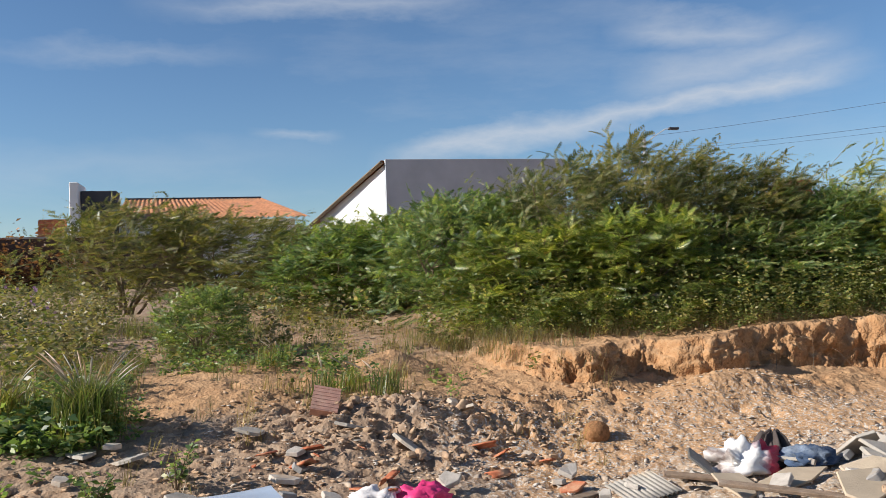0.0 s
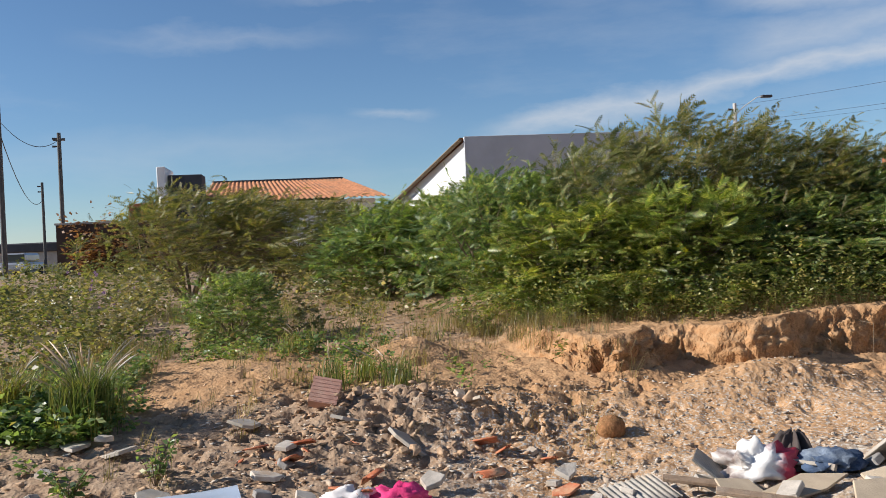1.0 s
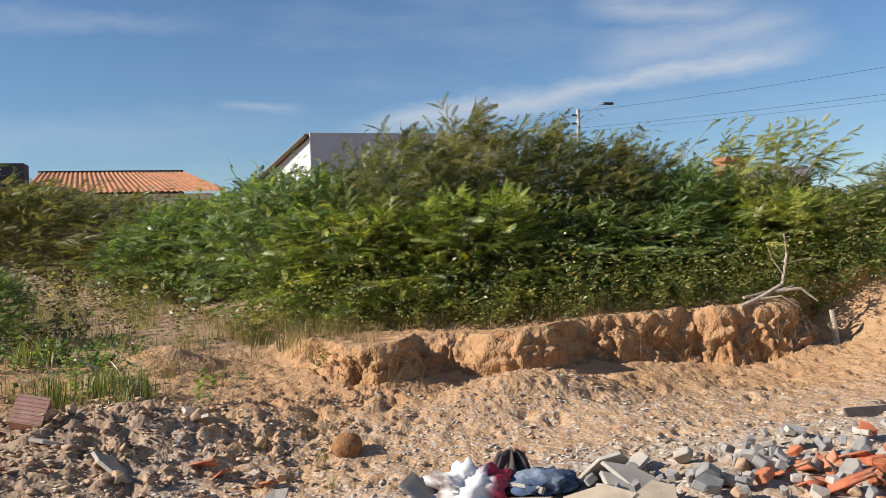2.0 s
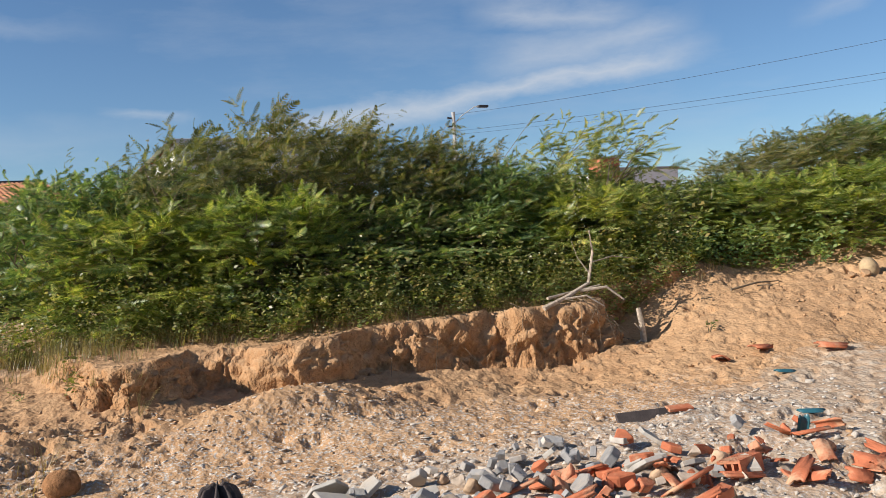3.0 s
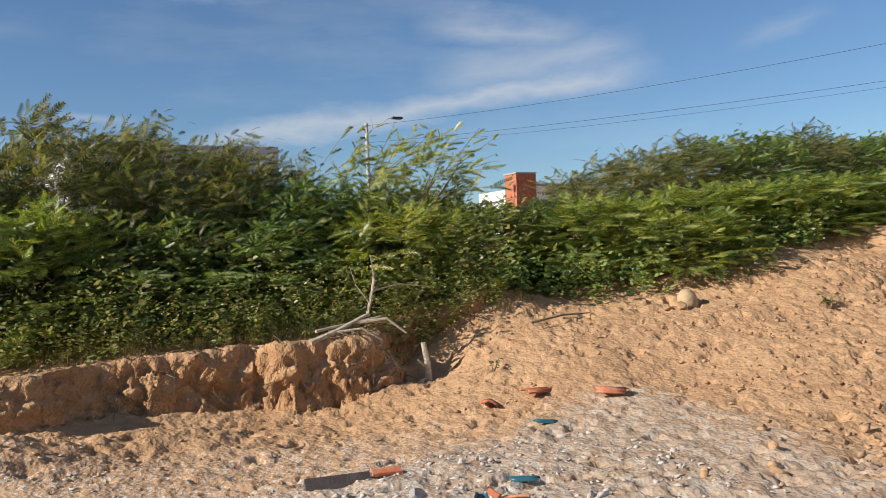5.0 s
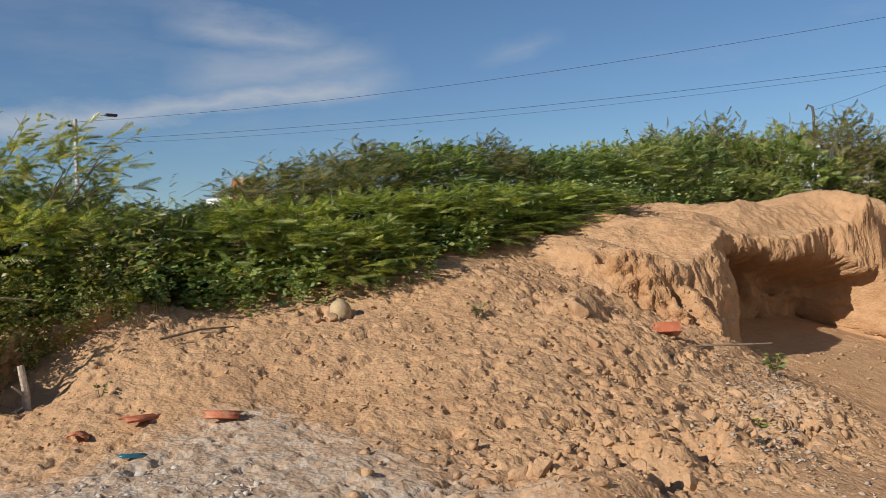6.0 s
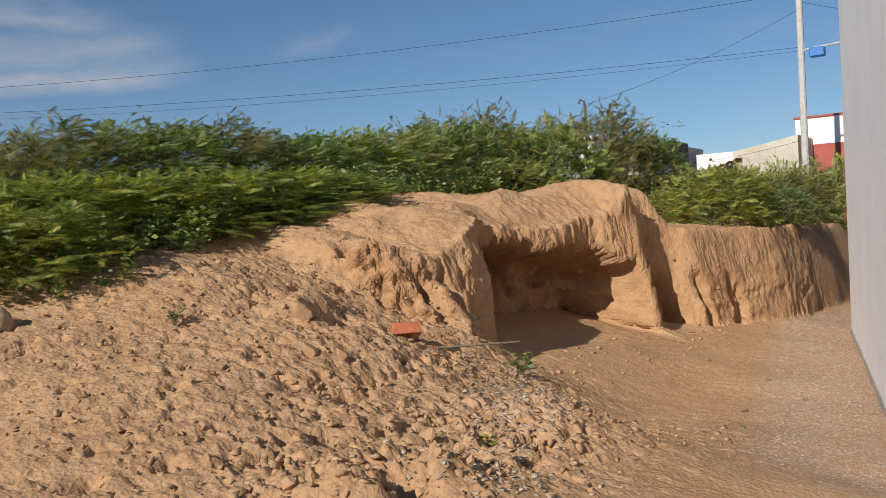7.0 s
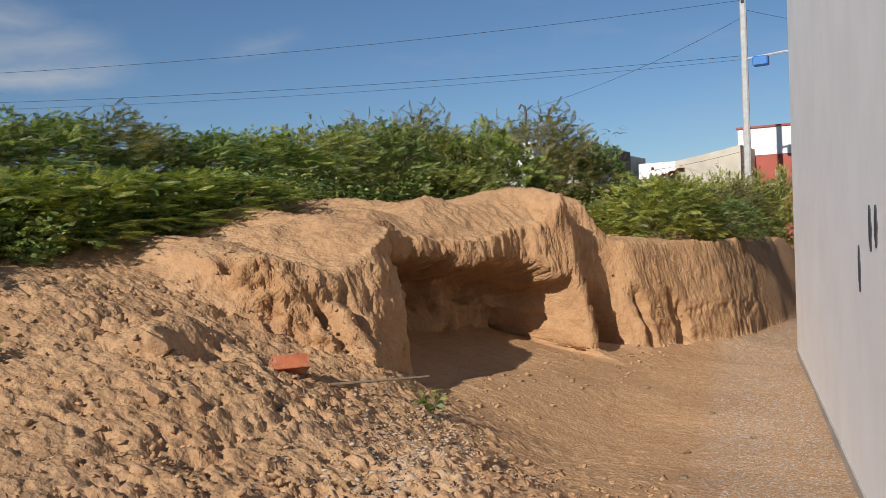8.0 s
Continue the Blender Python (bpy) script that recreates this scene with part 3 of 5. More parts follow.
# ---- vegetation ----
def frond_template(pairs, leaf_len, leaf_w, fold=60.0):
    """A feathered leaf of length 1 along x, drooping: paired pointed leaflets, three corners each."""
    v = []
    for k in range(pairs):
        t = (k + 0.8) / pairs
        z = -0.30 * t * t
        size = leaf_len * math.sin(math.pi * (0.12 + 0.80 * t)) ** 0.6
        for side in (1, -1):
            a = radians(fold - 22 * t)
            ux, uy = math.cos(a), math.sin(a) * side
            px, py = -uy, ux
            w = leaf_w / 2
            v += [(t - px * w, -py * w, z), (t + px * w, py * w, z), (t + ux * size, uy * size, z - .12 * size - .02)]
    return np.array(v)


def frames_along(D, rng):
    """Turn matrices whose x axis follows D, with z mostly up."""
    D = D / np.linalg.norm(D, axis=1, keepdims=True)
    up = np.array([0, 0, 1.0]) + rng.normal(0, 1.0, D.shape)
    s = np.cross(up, D)
    s /= np.maximum(np.linalg.norm(s, axis=1, keepdims=True), 1e-6)
    return np.stack([D, s, np.cross(D, s)], 2)


def scatter_template(T, P, D, L, rng, corners=4):
    M = frames_along(D, rng)
    V = np.einsum("nij,kj->nki", M, T) * L[:, None, None] + P[:, None, :]
    V = V.reshape(-1, 3)
    F = np.arange(len(V)).reshape(-1, corners)
    return V, F


FROND = frond_template(7, 0.34, 0.13)
FROND_FERN = frond_template(9, 0.30, 0.09)
FROND_FINE = frond_template(7, 0.27, 0.10)
OVATE = np.array([(0, 0, 0), (0.5, 0.26, 0.03), (1, 0, -0.12), (0.5, -0.26, 0.03)])


def bush_meshes(name, seed, sprays, per, mat, template=FROND, lean=0.22, length=0.15, spread=1.0, stems=9, open_=0.0, whips=10):
    """A shrub about 1 m in radius and 2 m high about its foot: crown of feathered leaves on twigs, and stems."""
    rng = np.random.default_rng(seed)
    th, hh = rng.uniform(0, 2 * math.pi, sprays), rng.uniform(0.03 + open_, 1.0, sprays) ** 0.85
    r = rng.uniform(0.12, 1.0, sprays) ** 0.40
    lump = 1 + 0.25 * np.sin(3 * th + seed) * np.cos(4.0 * hh + seed) + rng.normal(0, 0.07, sprays)
    ring = np.sqrt(np.maximum(0.02, 1 - ((hh - 0.42) / 0.62) ** 2)) * (0.95 + 0.05 * hh)
    cz = (hh - 0.42) * 1.5
    out = np.stack([ring * np.cos(th), ring * np.sin(th), cz], 1)
    base = np.stack([ring * np.cos(th) * r * lump * spread, ring * np.sin(th) * r * lump * spread, 0.05 + hh * 1.68 * (0.8 + 0.2 * lump)], 1)
    base[:, 0] += lean * 0.45 * base[:, 2] * 0.5
    top = np.arange(sprays) < whips * 3
    D = out * 0.7 + np.array([lean, 0, 0.35]) + rng.normal(0, 0.40, (sprays, 3))
    D[top] = np.array([lean * 1.2, 0, 1.0]) + rng.normal(0, 0.35, (top.sum(), 3))
    base[top, 2] = 1.35 + rng.uniform(0, 0.35, top.sum())
    D /= np.linalg.norm(D, axis=1, keepdims=True)
    tw = rng.uniform(0.18, 0.42, sprays)
    tw[top] = rng.uniform(0.25, 0.6, top.sum())
    P, FD, FL = [], [], []
    for k in range(per):
        t = (k + 0.6) / per
        p = base + D * (tw * t)[:, None]
        p[:, 2] -= 0.10 * (tw * t) ** 2
        side = np.cross(D, np.array([0, 0, 1.0])) * (1 if k % 2 else -1)
        P.append(p)
        FD.append(D * 0.55 + side * 0.8 + rng.normal(0, 0.25, (sprays, 3)) + np.array([lean * 0.3, 0, -0.05]))
        FL.append(length * rng.uniform(0.6, 1.25, sprays) * np.where(top, 0.62, 1.0))
    V, F = scatter_template(template, np.concatenate(P), np.concatenate(FD), np.concatenate(FL), rng, 3)
    crown = mesh_from(name + "_crown", V, F, mat)
    bm = bmesh.new()
    for k in range(stems):
        a = k * 2.4 + rng.uniform(-.3, .3)
        tip = np.array([math.cos(a) * 0.75 * spread, math.sin(a) * 0.75 * spread, rng.uniform(1.1, 1.75)])
        pts = []
        for i in range(6):
            t = i / 5
            pts.append((tip[0] * t ** 1.3 + lean * .3 * t + rng.normal(0, .03), tip[1] * t ** 1.3 + rng.normal(0, .03), tip[2] * t - 0.08 * (i == 0)))
        tube(bm, pts, [0.022 * (1 - 0.8 * i / 5) for i in range(6)], 5)
        for j in (2, 3, 4):
            q = Vector(pts[j])
            e = q + Vector((rng.normal(lean * .3, .25), rng.normal(0, .25), rng.uniform(.15, .45)))
            tube(bm, [q, (q + e) / 2 + Vector((0, 0, .04)), e], [0.009, 0.006, 0.003], 4)
    for i in range(sprays):
        if i % 3:
            continue
        b0 = Vector(base[i])
        tube(bm, [b0 - Vector(D[i]) * 0.12, b0 + Vector(D[i]) * tw[i]], [0.004, 0.0015] if top[i] else [0.004, 0.0015], 3)
    wood = mesh_of(bm, name + "_stems", BARK)
    return crown, wood


def bush(name, meshes, label, group="roadside shrubs"):
    ob = thing(name, 0, 0, 0, label, "shrub", group)
    part("crown", meshes[0], None, ob)
    part("stem_frame", meshes[1], None, ob)
    return ob


KINDS = {
    "g": ("shrub", bush_meshes("shrub_a", 11, 480, 7, LEAF), "dense green feathery-leaved shrub growing on the sandy bank"),
    "d": ("shrub", bush_meshes("shrub_b", 12, 480, 7, LEAF_DARK, lean=0.2), "dark green feathery shrub growing on the sandy bank"),
    "l": ("shrub", bush_meshes("shrub_c", 13, 480, 7, LEAF_LIGHT, lean=0.3, whips=16), "light green feathery shrub with long upright shoots"),
    "f": ("shrub", bush_meshes("shrub_f", 16, 330, 6, LEAF, FROND_FERN, 0.25, 0.26, 1.0, 8, 0.0, 6), "green shrub with broad fern-like feathered leaves"),
    "o": ("shrub", bush_meshes("shrub_d", 14, 480, 7, LEAF_OLIVE, FROND_FINE, 0.45, 0.15, 1.1, 12, 0.12), "open olive-green thorny shrub with bare brown lower stems"),
    "h": ("shrub", bush_meshes("shrub_e", 15, 480, 7, LEAF_OLIVE, FROND_FINE, 0.55, 0.17, 1.0, 9, 0.04, 18), "olive green windswept shrub with thin top shoots"),
}
KINDS["s"] = ("sapling", bush_meshes("sapling", 17, 90, 7, LEAF_LIGHT, FROND_FERN, 0.6, 0.18, 0.7, 7, 0.35, 16), "light green sapling with long sparse feathery shoots")
MASTERS = {}
BUSHES = [  # kind, x, y, top, radius
    ("d", 2.3, 9.6, 2.35, 0.9), ("h", 3.4, 9.4, 2.70, 1.0), ("h", 4.3, 9.5, 2.95, 1.05), ("h", 5.2, 9.4, 2.75, 1.0),
    ("f", 2.9, 8.9, 1.95, .8), ("f", 3.9, 8.6, 2.05, .75), ("d", 4.9, 8.75, 2.0, .8), ("d", 5.8, 8.6, 1.9, .75), ("d", 6.2, 9.0, 2.3, .85),
    ("l", 6.9, 9.2, 2.25, .9), ("l", 7.7, 9.3, 2.32, .8), ("s", 7.45, 9.0, 2.8, 1.15), ("h", 5.9, 9.3, 2.6, .8), ("f", 7.2, 8.45, 2.0, .75), ("l", 8.2, 8.6, 2.05, .75), ("d", 8.9, 9.0, 2.05, .9),
    ("f", 9.4, 8.3, 2.05, .8), ("h", 10.2, 9.2, 2.5, 1.0), ("h", 11.3, 9.3, 2.8, 1.0), ("f", 9.95, 7.55, 1.85, .62), ("f", 10.7, 8.1, 2.15, .8),
    ("d", 12.4, 9.4, 2.9, 1.05), ("h", 13.6, 9.6, 3.05, 1.05), ("d", 15.0, 9.9, 3.0, 1.1), ("g", 16.5, 10.1, 3.1, 1.1), ("l", 18.0, 10.2, 3.35, 1.2),
    ("d", 19.8, 10.4, 3.6, 1.2), ("h", 21.8, 11.0, 4.1, 1.4), ("d", 23.6, 11.3, 3.9, 1.4), ("l", 20.6, 9.6, 2.9, 1.0), ("h", 24.3, 9.4, 4.2, 1.5), ("d", 25.7, 9.0, 3.6, 1.2), ("g", 22.4, 9.7, 3.7, 1.2), ("f", 11.8, 8.0, 2.2, .8), ("f", 13.2, 8.4, 2.3, .85),
    ("g", 14.6, 8.9, 2.4, .9),
    ("o", -1.9, 15.6, 2.85, 1.5), ("o", -0.5, 15.3, 2.6, 1.4), ("h", 1.0, 13.8, 2.2, 1.3), ("g", 2.0, 12.6, 2.35, 1.3), ("d", 2.9, 11.2, 2.5, 1.2), ("d", 1.3, 12.2, 2.1, 1.0),
    ("d", -0.5, 9.2, 1.42, .45), ("g", 1.4, 16.5, 2.4, 1.5),
    ("f", 21.5, 5.7, 2.4, .8), ("d", 22.6, 4.95, 2.05, .6), ("l", 29, 6.1, 2.9, 1.0), ("h", 26, 5.8, 2.5, .9), ("l", 30.6, 5.2, 3.0, 1.0), ("g", 27.5, 7.0, 2.6, 1.0), ("l", 23.6, 7.4, 2.2, .8), ("h", 25.5, 8.5, 2.6, 1.1), ("l", 28.5, 8.4, 2.9, 1.2), ("l", 31, 7.6, 3.0, 1.2)]
rng = np.random.default_rng(5)
for kind, x, y, top, rad in BUSHES:
    z = ground_at(x, y) - 0.03
    m = pose(x, y, z, 0, 0, rng.uniform(-35, 35)) @ Matrix.Diagonal((rad, rad, (top - z) / 2.02, 1))
    if kind not in MASTERS:
        name, meshes, label = KINDS[kind]
        MASTERS[kind] = bush(name, meshes, label)
        MASTERS[kind].matrix_world = m
    else:
        c = copy_thing(MASTERS[kind], m)
        c.matrix_basis = m


# ---- houses and walls beyond the shrubs ----
def tiled_roof(parent, corners, nu, nv, name="roof"):
    """A clay roof between four corners (eave a, eave b, ridge b, ridge a): ribbed rows of half-round tiles."""
    a, b, c, d = [Vector(p) for p in corners]
    nrm = (b - a).cross(d - a).normalized()
    if nrm.z < 0:
        nrm = -nrm
    V, F = [], []
    su = nu * 4
    for j in range(nv * 2 + 1):
        v = j / (nv * 2)
        for i in range(su + 1):
            u = i / su
            p = (a * (1 - u) + b * u) * (1 - v) + (d * (1 - u) + c * u) * v
            V.append(p + nrm * (0.05 * abs(math.sin(u * nu * math.pi)) + 0.02 * ((j % 2) == 0)))
    for j in range(nv * 2):
        for i in range(su):
            k = j * (su + 1) + i
            F.append((k, k + 1, k + su + 2, k + su + 1))
    ob = part(name, mesh_from(name, [tuple(p) for p in V], F, TILE), None, parent, "weathered orange clay tile roof")
    return ob


low_house = thing("low_house", -1.5, 34, 0.9, "low house with an orange clay tile roof and grey facade", "house")
part("wall", boxes((-2.45, 0.0, 0, 3.9, 7, 2.75)), HOUSE_WHITE, low_house)
tiled_roof(low_house, [(-2.6, -0.5, 2.75), (4.45, -0.5, 2.75), (2.9, 3.6, 3.8), (-2.6, 3.6, 3.8)], 34, 12)
part("parapet", boxes((-2.6, 3.6, 2.7, 2.8, 3.8, 3.92)), DARK_GREY_AND_SHADE, low_house, "dark parapet above the roof")
part("facade_block", boxes((-3.68, -0.4, 0, -2.46, 0.6, 3.85), bevel=0.02), DARK_GREY_AND_SHADE, low_house, "dark grey facade block")
part("fin_wall", boxes((-3.98, -0.9, 0, -3.7, 1.0, 4.12), bevel=0.02), HOUSE_WHITE, low_house, "white upright fin wall")
brick_pier = thing("brick_pier", -6.15, 33.8, 0.9, "unplastered red brick pier beside the wall", "brick pier")
part("pier", boxes((-0.42, -0.3, 0, 0.42, 0.3, 2.85)), BRICK, brick_pier)
for k in range(13):
    part("brick", boxes((-0.44, -0.315, 0.1 + k * .21, 0.44, -0.29, 0.27 + k * .21)), BRICK, brick_pier)
STAINED = plain("stained_cement", (0.085, 0.06, 0.05), 0.9, 0.2, 0.4, 0.9, 0.4, dirt=(0.17, 0.10, 0.07))
yard_wall = thing("yard_wall", -9.0, 33, 0.6, "dark stained cement boundary wall round a yard", "wall")
part("wall", boxes((0, 0, 0, 8, 0.2, 2.45)), STAINED, yard_wall)
part("coping", boxes((-0.04, -0.04, 2.45, 8.04, 0.24, 2.52)), CEMENT, yard_wall, "thin grey coping")

gable_house = thing("gable_house", 5.94, 34, 0.9, "white gabled house with a grey rendered parapet wall", "house")
part("parapet_wall", boxes((0, -0.15, 0, 7.5, 0.1, 4.98), bevel=0.01), HOUSE_GREY, gable_house, "pale grey rendered parapet wall")
bm = bmesh.new()
pts = [(-0.01, 0), (-0.01, 4.78), (-1.55, 3.45), (-2.2, 2.9), (-2.2, 0)]     # the gable stands askew to the parapet wall
f = bm.faces.new([bm.verts.new((x, -x * 1.7, z)) for x, z in pts])
r = bmesh.ops.extrude_face_region(bm, geom=[f])
bmesh.ops.translate(bm, verts=[v for v in r["geom"] if isinstance(v, bmesh.types.BMVert)], vec=(5.5, 3.2, 0))
bmesh.ops.recalc_face_normals(bm, faces=bm.faces)
part("gable", bm, HOUSE_WHITE, gable_house)
tiled_roof(gable_house, [(-2.75, 4.1, 2.62), (2.8, 7.3, 2.62), (5.0, 3.2, 4.9), (-0.2, -0.05, 4.9)], 20, 8)
part("barge_board", tube(bmesh.new(), [(-2.7, 4.0, 2.58), (-0.15, -0.1, 4.86)], [0.09, 0.09], 4), BARK, gable_house, "dark brown barge board")

tank = thing("brick_tank_tower", 24.6, 34, 0.9, "red hollow-brick water tank housing on a roof", "brick tower")
part("tower", boxes((-0.5, 0, 0, 0.5, 1.0, 4.0)), BRICK, tank)
for k in range(5):
    part("brick", boxes((-0.51, -0.015, 3.0 + k * .2, 0.51, 0.01, 3.17 + k * .2)), BRICK, tank)
part("cap", boxes((-0.54, -0.03, 4.0, 0.54, 1.04, 4.06)), CEMENT, tank, "grey cement cap")
low_white = thing("white_outbuilding", 26.8, 34.5, 0.9, "low white painted outbuilding with a flat parapet", "building")
part("wall", boxes((-1.6, 0, 0, 1.9, 5, 3.5), bevel=0.02), HOUSE_WHITE, low_white)
part("parapet", boxes((-1.65, -0.05, 3.5, 1.95, 0.15, 3.6)), CEMENT, low_white)

town = thing("red_white_building", 36, 7.64, 0.3, "white building with a broad dark red painted band", "building")
part("lower_wall", boxes((0, -8, 0, 9, 0, 3.55)), RED_PAINT, town, "dark red painted lower wall")
part("upper_wall", boxes((-0.01, -8.01, 3.55, 9.01, 0.01, 4.4)), HOUSE_WHITE, town, "white painted upper wall")
part("coping", boxes((-0.06, -8.06, 4.4, 9.06, 0.06, 4.46)), RED_PAINT, town, "thin red coping")
shed = thing("beige_shed", 34, 8.75, 0.4, "beige rendered building with a slanting wall top", "building")
bm = bmesh.new()
f = bm.faces.new([bm.verts.new(p) for p in ((0, 0.33, 0), (0, -1.6, 0), (0, -1.6, 3.64), (0, -1.0, 3.52), (0, 0.33, 3.3))])
r = bmesh.ops.extrude_face_region(bm, geom=[f])
bmesh.ops.translate(bm, verts=[v for v in r["geom"] if isinstance(v, bmesh.types.BMVert)], vec=(6, 0, 0))
bmesh.ops.recalc_face_normals(bm, faces=bm.faces)
part("wall", bm, BEIGE, shed)
white_hut = thing("white_cottage", 35, 9.3, 0.4, "small white cottage with a clay tile roof", "house")
part("wall", boxes((0, 0.05, 0, 5, 1.26, 3.38)), HOUSE_WHITE, white_hut)
tiled_roof(white_hut, [(-1.2, 1.9, 2.3), (-1.2, -0.5, 3.05), (-0.02, -0.5, 3.15), (-0.02, 1.9, 2.4)], 10, 4)
block = thing("grey_block_building", 33, 11.63, 0.4, "grey cement-rendered flat-roofed block building", "building")
# the block's side face: its shade is put into the dark colour
part("wall", boxes((0, -0.95, 0, 1.6, -0.32, 3.75), bevel=0.02), DARK_GREY_AND_SHADE, block)
part("front_face", boxes((-0.02, -0.32, 0, 5, 0.75, 3.80)), BEIGE, block, "beige rendered front face of the block")
far_white = thing("white_flat_building", 34, 16.3, 0.4, "long white flat-roofed building behind the shrubs", "building")
part("wall", boxes((0, -2.5, 0, 6, 2.1, 4.3), bevel=0.02), HOUSE_WHITE, far_white)
part("roof_box", boxes((0.2, -0.2, 4.3, 2, 1.2, 4.65)), CEMENT, far_white, "grey roof box")


# ---- poles and wires ----
def pole(name, x, y, z0, z1, r, mat, label, arm=None, cross=0.0):
    ob = thing(name, x, y, z0, label, "utility pole", "utility poles")
    bm = tube(bmesh.new(), [(0, 0, -0.3), (0, 0, (z1 - z0) / 2), (0, 0, z1 - z0)], [r * 1.25, r * 1.1, r], 10)
    part("pole", bm, mat, ob, smooth=False)
    h = z1 - z0
    for k in range(2):
        part("insulator", tube(bmesh.new(), [(-0.2 - r, 0, h - 0.25 - k * .35), (-0.05, 0, h - 0.25 - k * .35)], [0.05, 0.03], 8), WIRE, ob, "dark insulator")
    if cross:
        part("crossarm", boxes((-cross / 2, -0.05, h - 0.35, cross / 2, 0.05, h - 0.25)), mat, ob)
    return ob


street = pole("street_pole", 17.39, 34.6, 0.9, 7.0, 0.075, POLE_GREY, "grey concrete street pole with a curved lamp arm")
part("lamp_arm", tube(bmesh.new(), [(0, 0, 5.6), (0.35, -0.1, 5.95), (0.9, -0.2, 6.3), (1.15, -0.25, 6.32)], [0.02] * 4, 6), POLE_GREY, street)
part("lamp_head", boxes((1.05, -0.35, 6.27, 1.5, -0.15, 6.37), bevel=0.02), DARK_GREY_AND_SHADE, street, "dark lamp head")
main_pole = pole("concrete_pole", 32.1, 6.55, 0.2, 8.4, 0.085, POLE_GREY, "pale concrete power pole with a blue box", cross=0.9)
BLUE = plain("blue_plastic", (0.03, 0.16, 0.45), 0.5, 0.4, 0.1, 8, 0.1)
part("lamp_bracket", tube(bmesh.new(), [(0, 0, 5.95), (0, -1.0, 6.02), (0, -2.0, 6.0)], [0.03] * 3, 6), POLE_GREY, main_pole)
part("meter_box", boxes((-0.12, -0.62, 5.72, 0.12, -0.22, 5.98), bevel=0.03), BLUE, main_pole, "blue plastic box")
short_pole = thing("service_mast", 31.0, 12.6, 0.4, "thin steel service mast with a hooked top", "utility pole", "utility poles")
part("mast", tube(bmesh.new(), [(0, 0, 0), (0, 0, 4.8), (0, 0.03, 5.0), (0, 0.15, 5.08), (0, 0.22, 4.95)], [0.045, 0.04, 0.04, 0.035, 0.03], 7), POLE_DARK, short_pole)
pole("wooden_pole", -11.1, 34, 0.9, 7.6, 0.085, POLE_DARK, "dark weathered power pole at the roadside")
pole("wooden_pole", -11.0, 41, 0.9, 7.5, 0.085, POLE_DARK, "dark weathered power pole at the roadside", cross=0.5)
pole("wooden_pole", -17.5, 60, 1.0, 7.1, 0.085, POLE_DARK, "dark weathered power pole at the roadside")


def wire(name, a, b, sag, r=0.0055):
    a, b = Vector(a), Vector(b)
    mid = (a + b) / 2
    pts = [tuple(a.lerp(b, i / 16) - mid - Vector((0, 0, sag * 4 * (i / 16) * (1 - i / 16)))) for i in range(17)]
    ob = new(name, mesh_of(tube(bmesh.new(), pts, [r] * 17, 4), name, WIRE))
    ob.location = mid
    return tagged(ob, "thin black overhead power line hung between poles", "power line", "power lines")


wire("power_line", (17.39, 34.6, 6.9), (32.1, 6.55, 7.75), 0.5)
wire("power_line", (17.39, 34.6, 6.2), (32.1, 6.55, 6.25), 0.35)
wire("power_line", (17.39, 34.6, 6.05), (32.1, 6.55, 6.15), 0.42, 0.004)
wire("power_line", (31.0, 12.6, 5.3), (32.1, 6.55, 7.3), 0.2, 0.005)
wire("power_line", (32.1, 6.55, 7.5), (40, 0.0, 7.3), 0.3)
wire("power_line", (32.1, 6.55, 3.7), (36, 11.5, 3.6), 0.1, 0.005)
wire("power_line", (-11.1, 34, 7.0), (-11.0, 41, 7.2), 0.6, 0.015)
wire("power_line", (-11.1, 34, 6.6), (-17.5, 60, 6.0), 1.2, 0.018)


# ---- low plants ----
def plants_mesh(name, spots, seed, mat, height=(0.15, 0.45), leaves=34, leaf=0.035, lean=0.2):
    """Weeds: each a few thin leaning stalks with small oval leaves, joined over a stretch of ground."""
    rng = np.random.default_rng(seed)
    P, D, L = [], [], []
    for x, y, s in spots:
        z = ground_at(x, y)
        for _ in range(3):
            h = rng.uniform(*height) * s
            ax, ay = rng.normal(lean * h, 0.35 * h), rng.normal(0, 0.35 * h)
            for k in range(leaves // 3):
                t = rng.uniform(0.1, 1)
                P.append((x + ax * t + rng.normal(0, .02), y + ay * t + rng.normal(0, .02), z + h * t))
                a = rng.uniform(0, 2 * math.pi)
                D.append((math.cos(a), math.sin(a), rng.uniform(-0.2, 0.7)))
                L.append(leaf * rng.uniform(0.6, 1.4) * s)
    V, F = scatter_template(OVATE, np.array(P), np.array(D), np.array(L), rng)
    return mesh_from(name, V, F, mat)


